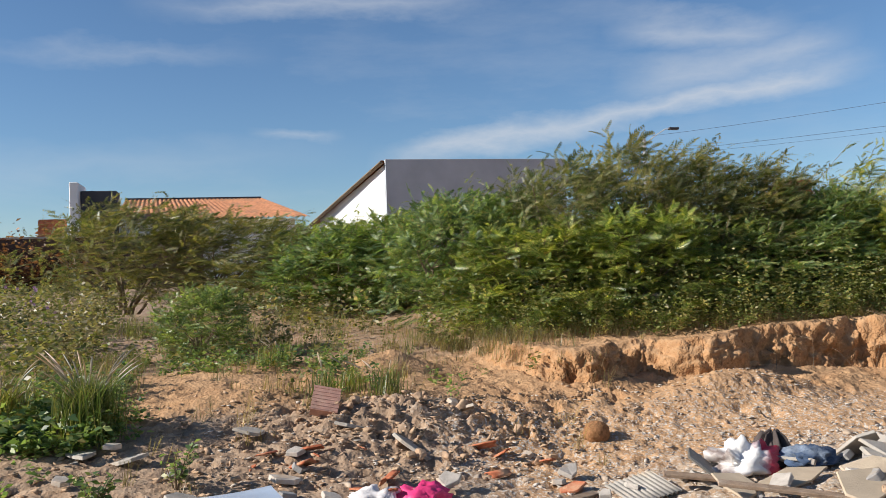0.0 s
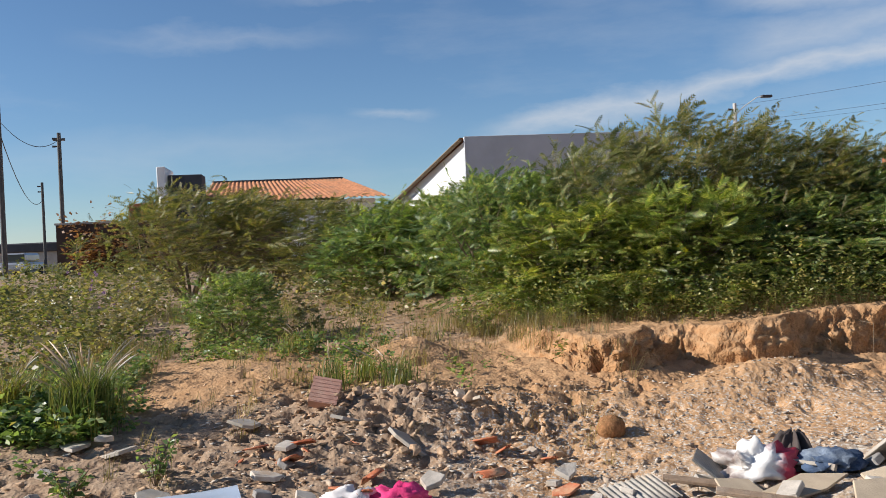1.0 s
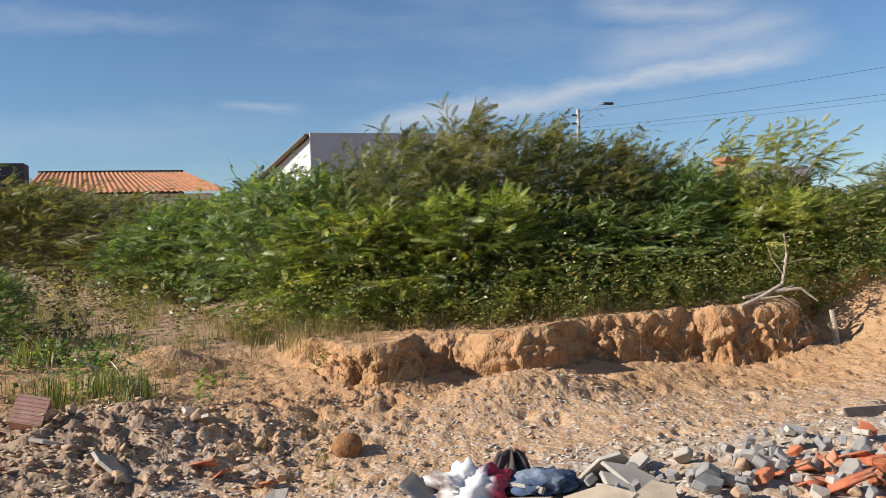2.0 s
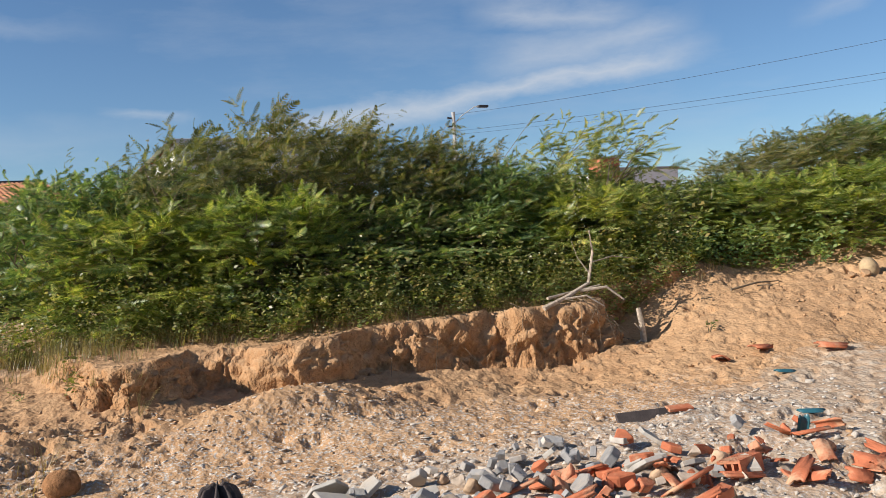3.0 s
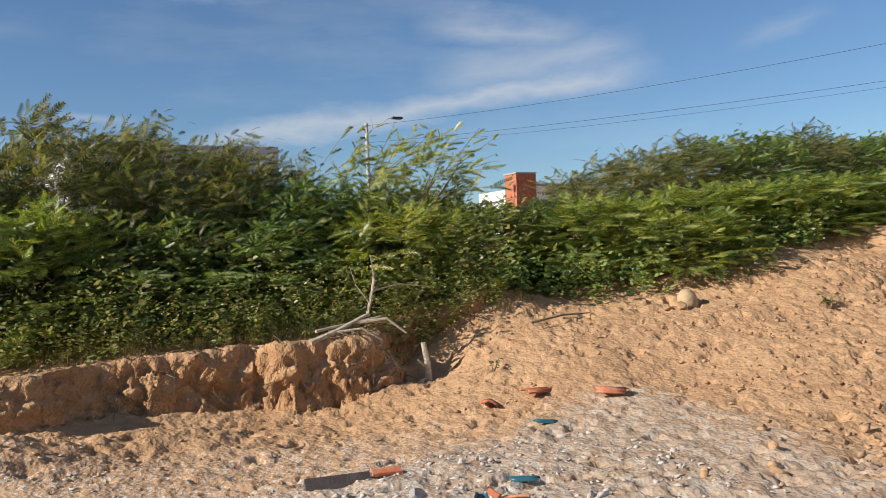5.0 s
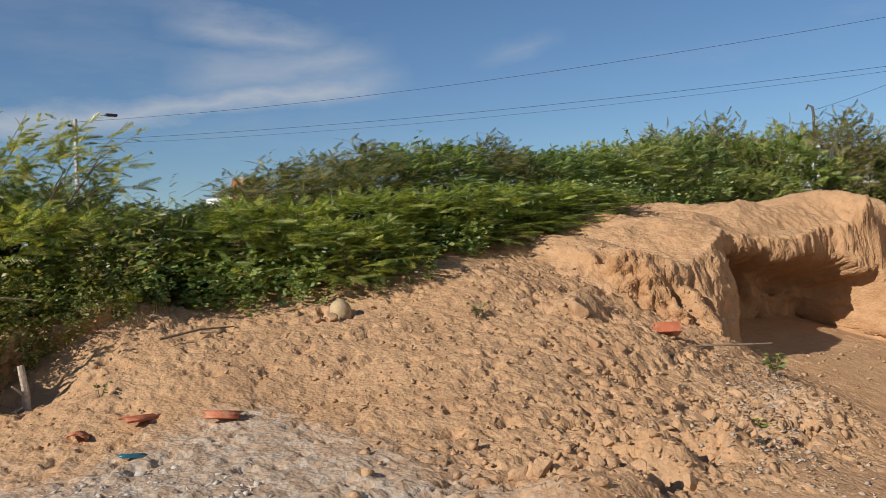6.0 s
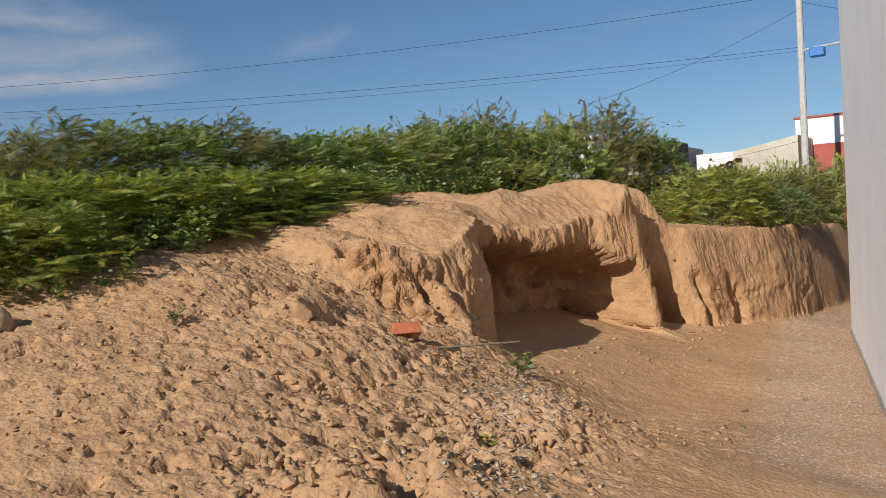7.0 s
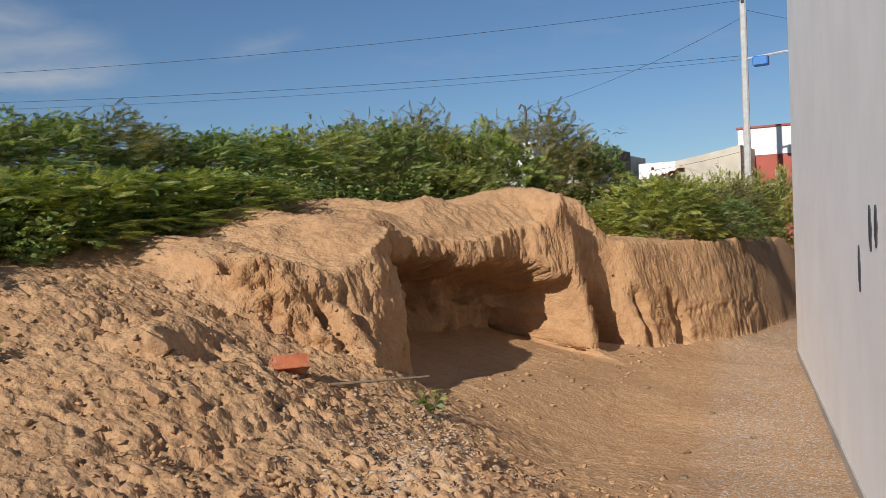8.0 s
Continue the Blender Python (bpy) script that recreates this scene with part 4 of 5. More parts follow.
def blades_mesh(name, spots, seed, mat, height=(0.12, 0.3), blades=10, width=0.006, bend=0.5, wind=0.3):
    """Grass: tapering blades, bent over, joined over a stretch of ground; spots: x, y, z, size."""
    rng = np.random.default_rng(seed)
    S = np.repeat(np.array(spots, dtype=float), blades, axis=0)
    n = len(S)
    h = rng.uniform(height[0], height[1], n) * S[:, 3]
    a = rng.uniform(0, 2 * math.pi, n)
    out = np.stack([np.cos(a) + wind, np.sin(a)], 1) * (bend * rng.uniform(0.2, 1, n))[:, None]
    px = np.stack([-np.sin(a), np.cos(a)], 1) * width
    p0 = S[:, :2] + rng.normal(0, 0.045, (n, 2)) * S[:, 3:4]
    p1 = p0 + out * h[:, None] * 0.35
    p2 = p0 + out * h[:, None]
    z0, z1, z2 = S[:, 2] - 0.01, S[:, 2] + h * 0.65, S[:, 2] + h * (1.0 - 0.25 * bend)
    c = lambda p, z: np.concatenate([p, z[:, None]], 1)
    V = np.stack([c(p0 - px, z0), c(p0 + px, z0), c(p1 + px * .8, z1), c(p1 - px * .8, z1), c(p2 + px * .15, z2), c(p2 - px * .15, z2)], 1).reshape(-1, 3)
    k = np.arange(n)[:, None] * 6
    F = np.concatenate([k + np.array([0, 1, 2, 3]), k + np.array([3, 2, 4, 5])])
    return mesh_from(name, V, F, mat)


def spread_spots(n, x0, x1, y_of, depth, seed, size=(0.6, 1.3), clump=0.0):
    rng = np.random.default_rng(seed)
    out = []
    while len(out) < n:
        x = rng.uniform(x0, x1)
        y = y_of(x) + rng.uniform(-depth, depth)
        if clump and vnoise(np.array([x * 1.3]), np.array([y * 1.3]), seed)[0] < clump - 0.5 + 0.1:
            continue
        out.append((x, y, rng.uniform(*size)))
    return out


def with_z(spots):
    xs, ys = np.array([s[0] for s in spots]), np.array([s[1] for s in spots])
    return [(x, y, z, s[2]) for x, y, z, s in zip(xs, ys, ground_z(xs, ys), spots)]


def stuff(name, me, label, category):
    return tagged(new(name, me), label, category, kind="stuff")


hedge_front = lambda x: float(np.interp(x, [1.5, 2.5, 4.0, 6.5, 7.5, 9.0, 10.2, 11.2, 12.5, 15, 20], [9.0, 8.3, 7.9, 7.65, 7.85, 7.4, 7.05, 7.35, 7.9, 8.6, 9.2]))
stuff("undergrowth", plants_mesh("undergrowth", spread_spots(640, 1.7, 7.8, hedge_front, 0.38, 3, (0.5, 1.4)), 4, WEED, (0.15, 0.6), 54, 0.032),
      "mixed pale green weeds along the foot of the shrubs", "weeds")
stuff("undergrowth", plants_mesh("undergrowth", spread_spots(300, 7.4, 19, hedge_front, 0.3, 13, (0.6, 1.3)), 14, LEAF_DARK, (0.15, 0.5), 42, 0.05),
      "dark green leafy weeds along the foot of the shrubs", "weeds")
def gauss_spots(n, cx, cy, sx, sy, seed, size=(0.6, 1.3), gap=0.0):
    rng = np.random.default_rng(seed)
    out = []
    while len(out) < n:
        x, y = rng.normal(cx, sx), rng.normal(cy, sy)
        if y < 4.8 or vnoise(np.array([x * 1.6]), np.array([y * 1.1]), seed)[0] < gap:
            continue
        out.append((x, y, rng.uniform(*size)))
    return out


stuff("creeping_weeds", plants_mesh("creeping_weeds", gauss_spots(260, -1.3, 7.4, 1.1, 0.7, 5, (0.5, 1.2), 0.05), 6, LEAF_DARK, (0.05, 0.2), 36, 0.04),
      "low dark green creeping weeds on brown soil", "weeds")
stuff("creeping_weeds", plants_mesh("creeping_weeds", gauss_spots(260, -2.2, 5.7, 0.6, 0.45, 7, (0.6, 1.2)), 8, LEAF_DARK, (0.06, 0.26), 44, 0.055),
      "broad-leaved green weeds beside the rubble", "weeds")
stuff("mixed_weeds", plants_mesh("mixed_weeds", gauss_spots(420, -3.4, 10.4, 2.2, 1.8, 27, (0.7, 1.4), 0.03), 28, LEAF_OLIVE, (0.12, 0.42), 36, 0.045),
      "tangled olive-green weeds over the waste ground", "weeds")
stuff("mixed_weeds", plants_mesh("mixed_weeds", gauss_spots(300, -2.6, 11.2, 2.6, 1.6, 29, (0.8, 1.5), 0.05), 30, DRY, (0.2, 0.5), 36, 0.045),
      "brownish weeds over the waste ground", "weeds")
stuff("dry_grass", blades_mesh("dry_grass", with_z(gauss_spots(220, 1.7, 8.3, 0.8, 0.4, 9, (0.4, 1.1), 0.0)), 10, DRY, (0.08, 0.24), 16, 0.0018, 1.0),
      "thin yellow-green grass on the sandy bank top", "grass")
stuff("dry_grass", blades_mesh("dry_grass", with_z(gauss_spots(260, -1.4, 10.0, 2.0, 1.6, 15, (0.4, 1.2), 0.08)), 16, GRASS, (0.10, 0.34), 16, 0.0018, 1.3),
      "thin yellow-green grass on the waste ground", "grass")
stuff("dry_grass", blades_mesh("dry_grass", with_z(gauss_spots(460, -1.5, 9.0, 2.2, 1.7, 17, (0.4, 1.2), 0.0)), 18, DRY, (0.08, 0.3), 16, 0.0018, 1.3),
      "dry straw-coloured grass among the weeds", "grass")
stuff("dry_grass", blades_mesh("dry_grass", with_z(spread_spots(200, 2.2, 8.2, lambda x: hedge_front(x) - 0.1, 0.25, 19, (0.4, 1.0))), 20, DRY, (0.08, 0.24), 12, 0.0018, 1.0),
      "dry straw-coloured grass below the shrubs", "grass")
stuff("far_scrub", plants_mesh("far_scrub", spread_spots(620, -16, -3.0, lambda x: 20.0, 8.0, 23, (0.9, 1.7)), 24, LEAF_OLIVE, (0.15, 0.42), 36, 0.06),
      "distant low green scrub across the waste ground", "scrub")
stuff("far_scrub", plants_mesh("far_scrub", spread_spots(320, 22, 34, lambda x: 7.6, 1.8, 25, (1.8, 3.0)), 26, WEED, (0.2, 0.5), 34, 0.05),
      "green scrub on the lower bank", "scrub")


RUST_LEAF = leaf_material("dead_leaf", (0.16, 0.07, 0.035), (0.27, 0.12, 0.05), (0.36, 0.18, 0.08), 0.02)
stuff("dead_creeper", plants_mesh("dead_creeper", [(-6.6 + 1.5 * math.sin(k * 1.7), 32.7 + 0.1 * math.cos(k), 2.0 + 0.9 * math.sin(k * 2.3) ** 2) for k in range(44)], 33, RUST_LEAF, (0.3, 0.95), 60, 0.06, 0.0),
      "rust-brown withered creeper against the dark yard wall", "creeper")


# fountain grass with pale plumes
PLUME = leaf_material("grass_plume", (0.40, 0.35, 0.27), (0.47, 0.42, 0.34), (0.55, 0.50, 0.42), 0.02)


def fountain_grass(x, y, height, n_blades, n_plumes, seed, label):
    rng = np.random.default_rng(seed)
    ob = thing("fountain_grass", x, y, ground_at(x, y), label, "grass tuft", "grass tufts")
    part("leaf_tuft", blades_mesh("grass_blades", [(rng.normal(0, .07), rng.normal(0, .07), 0, 1.0) for _ in range(n_blades // 8)], seed, GRASS, (height * .45, height * .95), 8, 0.0035, 0.6, 0.15), None, ob)
    for k in range(n_plumes):
        a = rng.uniform(0, 2 * math.pi)
        h = height * rng.uniform(0.65, 1.2)
        lean_ = rng.uniform(0.1, 0.8) * h
        pts = [Vector((math.cos(a) * lean_ * t ** 1.8 - 0.05 * t * t, math.sin(a) * lean_ * t ** 1.8, h * (t - 0.10 * t ** 4))) for t in (0, .4, .72, .77, .85, .93, 1.0)]
        bm = tube(bmesh.new(), pts, [0.001, 0.001, 0.0015, 0.005, 0.0065, 0.005, 0.001], 6)
        part("plume", bm, PLUME, ob, "pale feathery seed plume")
    return ob


fountain_grass(-1.15, 6.25, 0.56, 1000, 46, 1, "clump of green fountain grass with pale seed plumes")
fountain_grass(-1.75, 6.5, 0.5, 500, 20, 2, "clump of green fountain grass with pale seed plumes")
fountain_grass(-2.25, 6.9, 0.55, 500, 18, 3, "clump of green fountain grass with pale seed plumes")
for gx_, gy_, hh_, s_ in ((0.45, 6.65, 0.34, 5), (0.95, 6.75, 0.40, 6), (0.75, 7.05, 0.26, 7), (0.2, 8.0, 0.3, 8)):
    fountain_grass(gx_, gy_, hh_, 110, 3, s_, "thin tuft of yellow-green grass on sand")


def sprig(x, y, h, n, leaf, mat, label, seed):
    rng = np.random.default_rng(seed)
    ob = thing("weed", x, y, ground_at(x, y), label, "weed", "single weeds")
    P, D, L = [], [], []
    for k in range(max(3, n // 9)):
        a = rng.uniform(0, 2 * math.pi)
        tip = Vector((math.cos(a) * h * .45, math.sin(a) * h * .45, h * rng.uniform(.6, 1)))
        part("stalk", tube(bmesh.new(), [(0, 0, -0.02), tuple(tip * .5 + Vector((0, 0, .1 * h))), tuple(tip)], [0.004, 0.003, 0.001], 4), BARK, ob)
        for j in range(9):
            t = rng.uniform(.25, 1)
            P.append(tuple(tip * t))
            b_ = rng.uniform(0, 2 * math.pi)
            D.append((math.cos(b_), math.sin(b_), rng.uniform(-.3, .6)))
            L.append(leaf * rng.uniform(.7, 1.3))
    V, F = scatter_template(OVATE, np.array(P), np.array(D), np.array(L), rng)
    part("leaves", mesh_from("weed_leaves", V, F, mat), None, ob)


sprig(12.55, 4.62, 0.24, 60, 0.06, LEAF_LIGHT, "small bright green weed sprouting from grey rubble", 1)
sprig(-0.55, 5.3, 0.30, 90, 0.045, LEAF_DARK, "grey-green weed growing among rubble", 2)
sprig(-0.95, 5.05, 0.26, 110, 0.05, LEAF_DARK, "grey-green weed growing among rubble", 3)
sprig(-1.5, 5.0, 0.28, 110, 0.05, LEAF_DARK, "grey-green weed growing among rubble", 4)
sprig(10.15, 5.95, 0.14, 60, 0.04, WEED, "low dusty weed on the sand slope", 5)
sprig(10.4, 3.6, 0.12, 40, 0.04, LEAF_LIGHT, "tiny green weed among clods", 6)
sprig(7.25, 6.55, 0.14, 30, 0.03, WEED, "low dusty weed on the sand slope", 7)

# ---- clods, stones and rubble ----
CLOD = plain("sand_clod", (0.40, 0.245, 0.135), 0.95, 0.1, 0.25, 9, 0.8, fine=60)
STONE = plain("grey_stone", (0.38, 0.30, 0.23), 0.9, 0.15, 0.35, 12, 0.6, dirt=(0.50, 0.36, 0.22), fine=60)
PLASTER = plain("broken_plaster", (0.44, 0.39, 0.335), 0.9, 0.15, 0.2, 14, 0.4, dirt=(0.48, 0.34, 0.22))
SLAB = plain("fibre_board", (0.36, 0.325, 0.28), 0.85, 0.2, 0.2, 8, 0.3, dirt=(0.46, 0.36, 0.26))
RUBBLE = plain("brown_rubble", (0.40, 0.27, 0.175), 0.95, 0.1, 0.4, 12, 0.7, dirt=(0.46, 0.33, 0.21), fine=60)
SHARD = plain("clay_shard", (0.43, 0.135, 0.065), 0.85, 0.2, 0.25, 14, 0.4, dirt=(0.52, 0.33, 0.20))
WOOD = plain("old_plank", (0.27, 0.19, 0.13), 0.85, 0.2, 0.3, 16, 0.5, dirt=(0.4, 0.32, 0.25))
DARK_WOOD = plain("charred_plank", (0.07, 0.055, 0.05), 0.85, 0.25, 0.3, 12, 0.4)
CARD = plain("sodden_cardboard", (0.44, 0.35, 0.25), 0.9, 0.15, 0.15, 6, 0.3, dirt=(0.33, 0.26, 0.19))


def rock_template(seed, flat=1.0, detail=1):
    """An angular broken lump about 1 across; detail 1 is a plain hull, more adds flats and a crumbly skin."""
    rr = random.Random(seed)
    bm = bmesh.new()
    if detail == 1:
        ax = (1.0, rr.uniform(.55, 1.0), rr.uniform(.4, .9))
        for _ in range(8):
            v = Vector((rr.uniform(-1, 1), rr.uniform(-1, 1), rr.uniform(-1, 1)))
            v *= rr.uniform(.42, .58) / max(abs(v.x), abs(v.y), abs(v.z), 0.6)
            bm.verts.new((v.x * ax[0], v.y * ax[1], v.z * ax[2]))
        bmesh.ops.convex_hull(bm, input=bm.verts)
        loose = [v for v in bm.verts if not v.link_faces]
        bmesh.ops.delete(bm, geom=loose, context="VERTS")
    else:
        bmesh.ops.create_icosphere(bm, subdivisions=detail + 1, radius=0.55)
        planes = [(Vector((rr.gauss(0, 1), rr.gauss(0, 1), rr.gauss(0, .7))).normalized(), rr.uniform(.22, .42)) for _ in range(11)]
        for v in bm.verts:
            for n_, o_ in planes:
                d_ = v.co.dot(n_) - o_
                if d_ > 0:
                    v.co -= n_ * d_
            v.co *= 1 + 0.10 * noise.noise(v.co * 6 + Vector((seed, 0, 0))) + 0.06 * noise.noise(v.co * 17)
    for v in bm.verts:
        v.co.z *= flat
    bm.verts.index_update()
    V = np.array([tuple(v.co) for v in bm.verts])
    bmesh.ops.triangulate(bm, faces=bm.faces)
    F = np.array([[v.index for v in f.verts] for f in bm.faces])
    bm.free()
    return V, F


def rock_field(name, n, spot, size, mat, seed, label, category, flat=(0.3, 0.8)):
    """Loose pieces too many to count, joined: spot(rng) gives a place, size(rng) a width."""
    rng = np.random.default_rng(seed)
    forms = [rock_template(seed * 10 + k) for k in range(9)]
    pos = np.array([spot(rng) for _ in range(n)])
    z = ground_z(pos[:, 0], pos[:, 1])
    VV, FF, base = [], [], 0
    for (x, y), h in zip(pos, z):
        V, F = forms[rng.integers(9)]
        s = size(rng)
        a, fl = rng.uniform(0, 6.28), rng.uniform(*flat)
        c, sn = math.cos(a), math.sin(a)
        W = np.stack([(V[:, 0] * c - V[:, 1] * sn) * s + x, (V[:, 0] * sn + V[:, 1] * c) * s * .8 + y, V[:, 2] * s * fl + h + s * fl * 0.05], 1)
        VV.append(W)
        FF.append(F + base)
        base += len(V)
    return stuff(name, mesh_from(name, np.concatenate(VV), np.concatenate(FF), mat), label, category)


box_spot = lambda x0, x1, y0, y1: (lambda r: (r.uniform(x0, x1), r.uniform(y0, y1)))
blob_spot = lambda cx, cy, sx, sy: (lambda r: (r.normal(cx, sx), r.normal(cy, sy)))
small = lambda lo, hi: (lambda r: lo + (hi - lo) * r.uniform(0, 1) ** 3)
rock_field("sand_clods", 4200, box_spot(8.0, 13.0, 2.9, 6.8), small(0.008, 0.06), CLOD, 1, "crumbled orange sand clods on the slope", "clods", (0.5, 1.0))
rock_field("sand_clods", 650, blob_spot(9.6, 3.7, 1.4, 0.45), small(0.015, 0.11), CLOD, 2, "large crumbled orange sand clods", "clods", (0.6, 1.1))
rock_field("sand_clods", 700, box_spot(1.8, 7.4, 5.9, 7.0), small(0.012, 0.06), CLOD, 3, "crumbled sand below the eroded bank", "clods")
rock_field("sand_clods", 350, box_spot(13.2, 20, 4.6, 5.6), small(0.015, 0.09), CLOD, 4, "crumbled sand at the foot of the high bank", "clods", (0.5, 1.0))
rock_field("gravel", 2600, lambda r: (lambda t: (9.4 + 3.3 * t + r.normal(0, .16), 3.05 + 1.6 * t + r.normal(0, .26)))(r.uniform(0, 1)), small(0.012, 0.06), STONE, 5, "grey gravel and mortar crumbs in a heap", "gravel")
rock_field("gravel", 3600, box_spot(1.4, 7.2, 3.4, 5.2), small(0.010, 0.065), PLASTER, 6, "pale plaster crumbs on grey dust", "gravel")
rock_field("gravel", 3800, box_spot(-0.4, 4.5, 5.0, 6.6), small(0.008, 0.055), PLASTER, 7, "pale plaster flakes on the sand", "gravel", (0.2, 0.5))
rock_field("rubble", 2600, blob_spot(0.7, 5.95, 0.85, 0.42), small(0.010, 0.085), RUBBLE, 8, "heap of crumbled brown mortar rubble", "rubble")
rock_field("rubble", 1200, box_spot(-2.6, 0.6, 4.0, 5.9), small(0.010, 0.08), RUBBLE, 9, "loose brown rubble among weeds", "rubble")
rock_field("rubble", 500, box_spot(-2.0, 4.6, 3.6, 5.2), small(0.015, 0.10), STONE, 10, "loose grey rubble on the roadside", "rubble")
rock_field("gravel", 420, box_spot(11.5, 20, 2.0, 4.2), small(0.008, 0.035), STONE, 11, "scattered small stones on packed sand", "gravel")
rock_field("lime_spill", 900, lambda r: (lambda x: (x, 2.08 + 0.219 * (x - 13.7) + abs(r.normal(0, 0.35))))(r.uniform(11.5, 20.2)), small(0.008, 0.03), PLASTER, 12, "white mortar crumbs along the wall foot", "mortar crumbs", (0.3, 0.6))


def slab_mesh(name, seed, w, d, h, mat, sides=6):
    """A broken flat piece with uneven straight sides."""
    rr = random.Random(seed)
    bm = bmesh.new()
    ring = []
    for k in range(sides):
        a = (k + rr.uniform(-.25, .25)) * 2 * math.pi / sides
        ring.append((math.cos(a) * w / 2 * rr.uniform(.5, 1.2), math.sin(a) * d / 2 * rr.uniform(.5, 1.2)))
    top = [bm.verts.new((x * .97, y * .97, h + rr.uniform(-.1, .1) * h)) for x, y in ring]
    bot = [bm.verts.new((x, y, 0)) for x, y in ring]
    bm.faces.new(top)
    bm.faces.new(bot[::-1])
    for k in range(sides):
        bm.faces.new((bot[k], bot[(k + 1) % sides], top[(k + 1) % sides], top[k]))
    bmesh.ops.bevel(bm, geom=list(bm.edges), offset=min(h * .12, .006), segments=1, affect="EDGES")
    return mesh_of(bm, name, mat)


def tile_mesh(name, seed, length, mat, arc=150):
    """A broken piece of a half-round clay roof tile."""
    rr = random.Random(seed)
    bm = bmesh.new()
    n, rad, th = 8, 0.085, 0.013
    rows = []
    for j in range(3):
        x = (j / 2 - .5) * length
        row = []
        for r_ in (rad, rad - th):
            for k in range(n + 1):
                a = radians(90 - arc / 2 + arc * k / n)
                row.append(bm.verts.new((x + (rr.uniform(-.02, .02) if j != 1 else 0), math.cos(a) * r_, math.sin(a) * r_ - rad * .45)))
        rows.append(row)
    m_ = n + 1
    for r0, r1 in zip(rows, rows[1:]):
        for k in range(n):
            bm.faces.new((r0[k], r0[k + 1], r1[k + 1], r1[k]))
            bm.faces.new((r0[m_ + k + 1], r0[m_ + k], r1[m_ + k], r1[m_ + k + 1]))
        bm.faces.new((r0[0], r1[0], r1[m_], r0[m_]))
        bm.faces.new((r1[n], r0[n], r0[m_ + n], r1[m_ + n]))
    for row in (rows[0], rows[2]):
        for k in range(n):
            bm.faces.new((row[k], row[m_ + k], row[m_ + k + 1], row[k + 1]))
    bmesh.ops.recalc_face_normals(bm, faces=bm.faces)
    return mesh_of(bm, name, mat, True)


def lay(name, me, x, y, lift, rx, ry, rz, label, category, group=""):
    ob = new(name, me)
    ob.matrix_world = pose(x, y, ground_at(x, y) + lift, rx, ry, rz)
    return tagged(ob, label, category, group)


rng = np.random.default_rng(77)
SLABS = [slab_mesh("slab", k, .34, .24, .022, SLAB) for k in range(4)] + [slab_mesh("slab", 10 + k, .22, .18, .03, PLASTER, 5) for k in range(4)]
for k in range(78):
    x, y = (rng.uniform(1.5, 5.2), rng.uniform(3.7, 4.75)) if k < 52 else (rng.uniform(-1.6, 1.8), rng.uniform(4.6, 6.2))
    ob = lay("plaster_slab", SLABS[rng.integers(8)], x, y, rng.uniform(0.0, 0.05), rng.normal(0, 14), rng.normal(0, 14), rng.uniform(0, 360), "broken grey plaster board slab lying on rubble", "slab", "broken slabs")
    s_ = rng.uniform(.5, 1.15) if x < 3.5 else rng.uniform(.3, .65)
    ob.scale = (s_, s_, 1)
SHARDS = [tile_mesh("tile_shard", k, .14 + .07 * k, SHARD, 95 - 12 * k) for k in range(4)] + [slab_mesh("tile_shard", 30 + k, .22, .11, .016, SHARD, 5) for k in range(4)]
for k in range(58):
    x, y = (rng.uniform(4.0, 6.0), rng.uniform(3.45, 4.2)) if k < 44 else (rng.uniform(-0.3, 1.8), rng.uniform(4.7, 5.7))
    ob = lay("roof_tile_shard", SHARDS[rng.integers(8)], x, y, 0.015, rng.normal(0, 25), rng.normal(0, 15), rng.uniform(0, 360), "broken piece of orange clay roof tile", "tile shard", "clay tile shards")
    s_ = rng.uniform(.45, 1.0)
    ob.scale = (s_, s_, s_)
ROCKS = []
for k in range(4):
    V, F = rock_template(90 + k, 0.75, 2)
    ROCKS.append(mesh_from("rock", V, F, (STONE, RUBBLE, RUBBLE, STONE)[k]))
for k in range(46):
    x, y = (rng.uniform(2.8, 5.4), rng.uniform(3.5, 4.5)) if k < 26 else (rng.uniform(-0.4, 1.9), rng.uniform(5.2, 6.5))
    ob = lay("stone", ROCKS[rng.integers(4) if k < 26 else 1 + rng.integers(2)], x, y, 0.03, rng.uniform(-30, 30), 0, rng.uniform(0, 360), "rough lump of broken mortar or stone", "stone", "loose stones")
    s_ = rng.uniform(.06, .16)
    ob.scale = (s_, s_ * .8, s_ * .8)


CONCRETE = plain("grey_concrete", (0.27, 0.255, 0.24), 0.9, 0.2, 0.2, 10, 0.5, dirt=(0.40, 0.33, 0.26))
CHUNKS = [slab_mesh("concrete_chunk", 200 + k, .20, .15, .05, CONCRETE, 5) for k in range(6)]
for k in range(72):
    x, y = rng.normal(3.9, 0.55), rng.normal(4.15, 0.26)
    ob = lay("concrete_chunk", CHUNKS[k % 6], x, y, rng.uniform(0.0, 0.06), rng.normal(0, 24), rng.normal(0, 24), rng.uniform(0, 360), "broken angular grey concrete chunk in a heap", "concrete chunk", "concrete chunks")
    s_ = .3 + .8 * rng.uniform(0, 1) ** 2
    ob.scale = (s_, s_, rng.uniform(.5, 1.1))
FRAGMENTS = [slab_mesh("brick_fragment", 240 + k, .15, .10, .045, SHARD, 5) for k in range(5)]
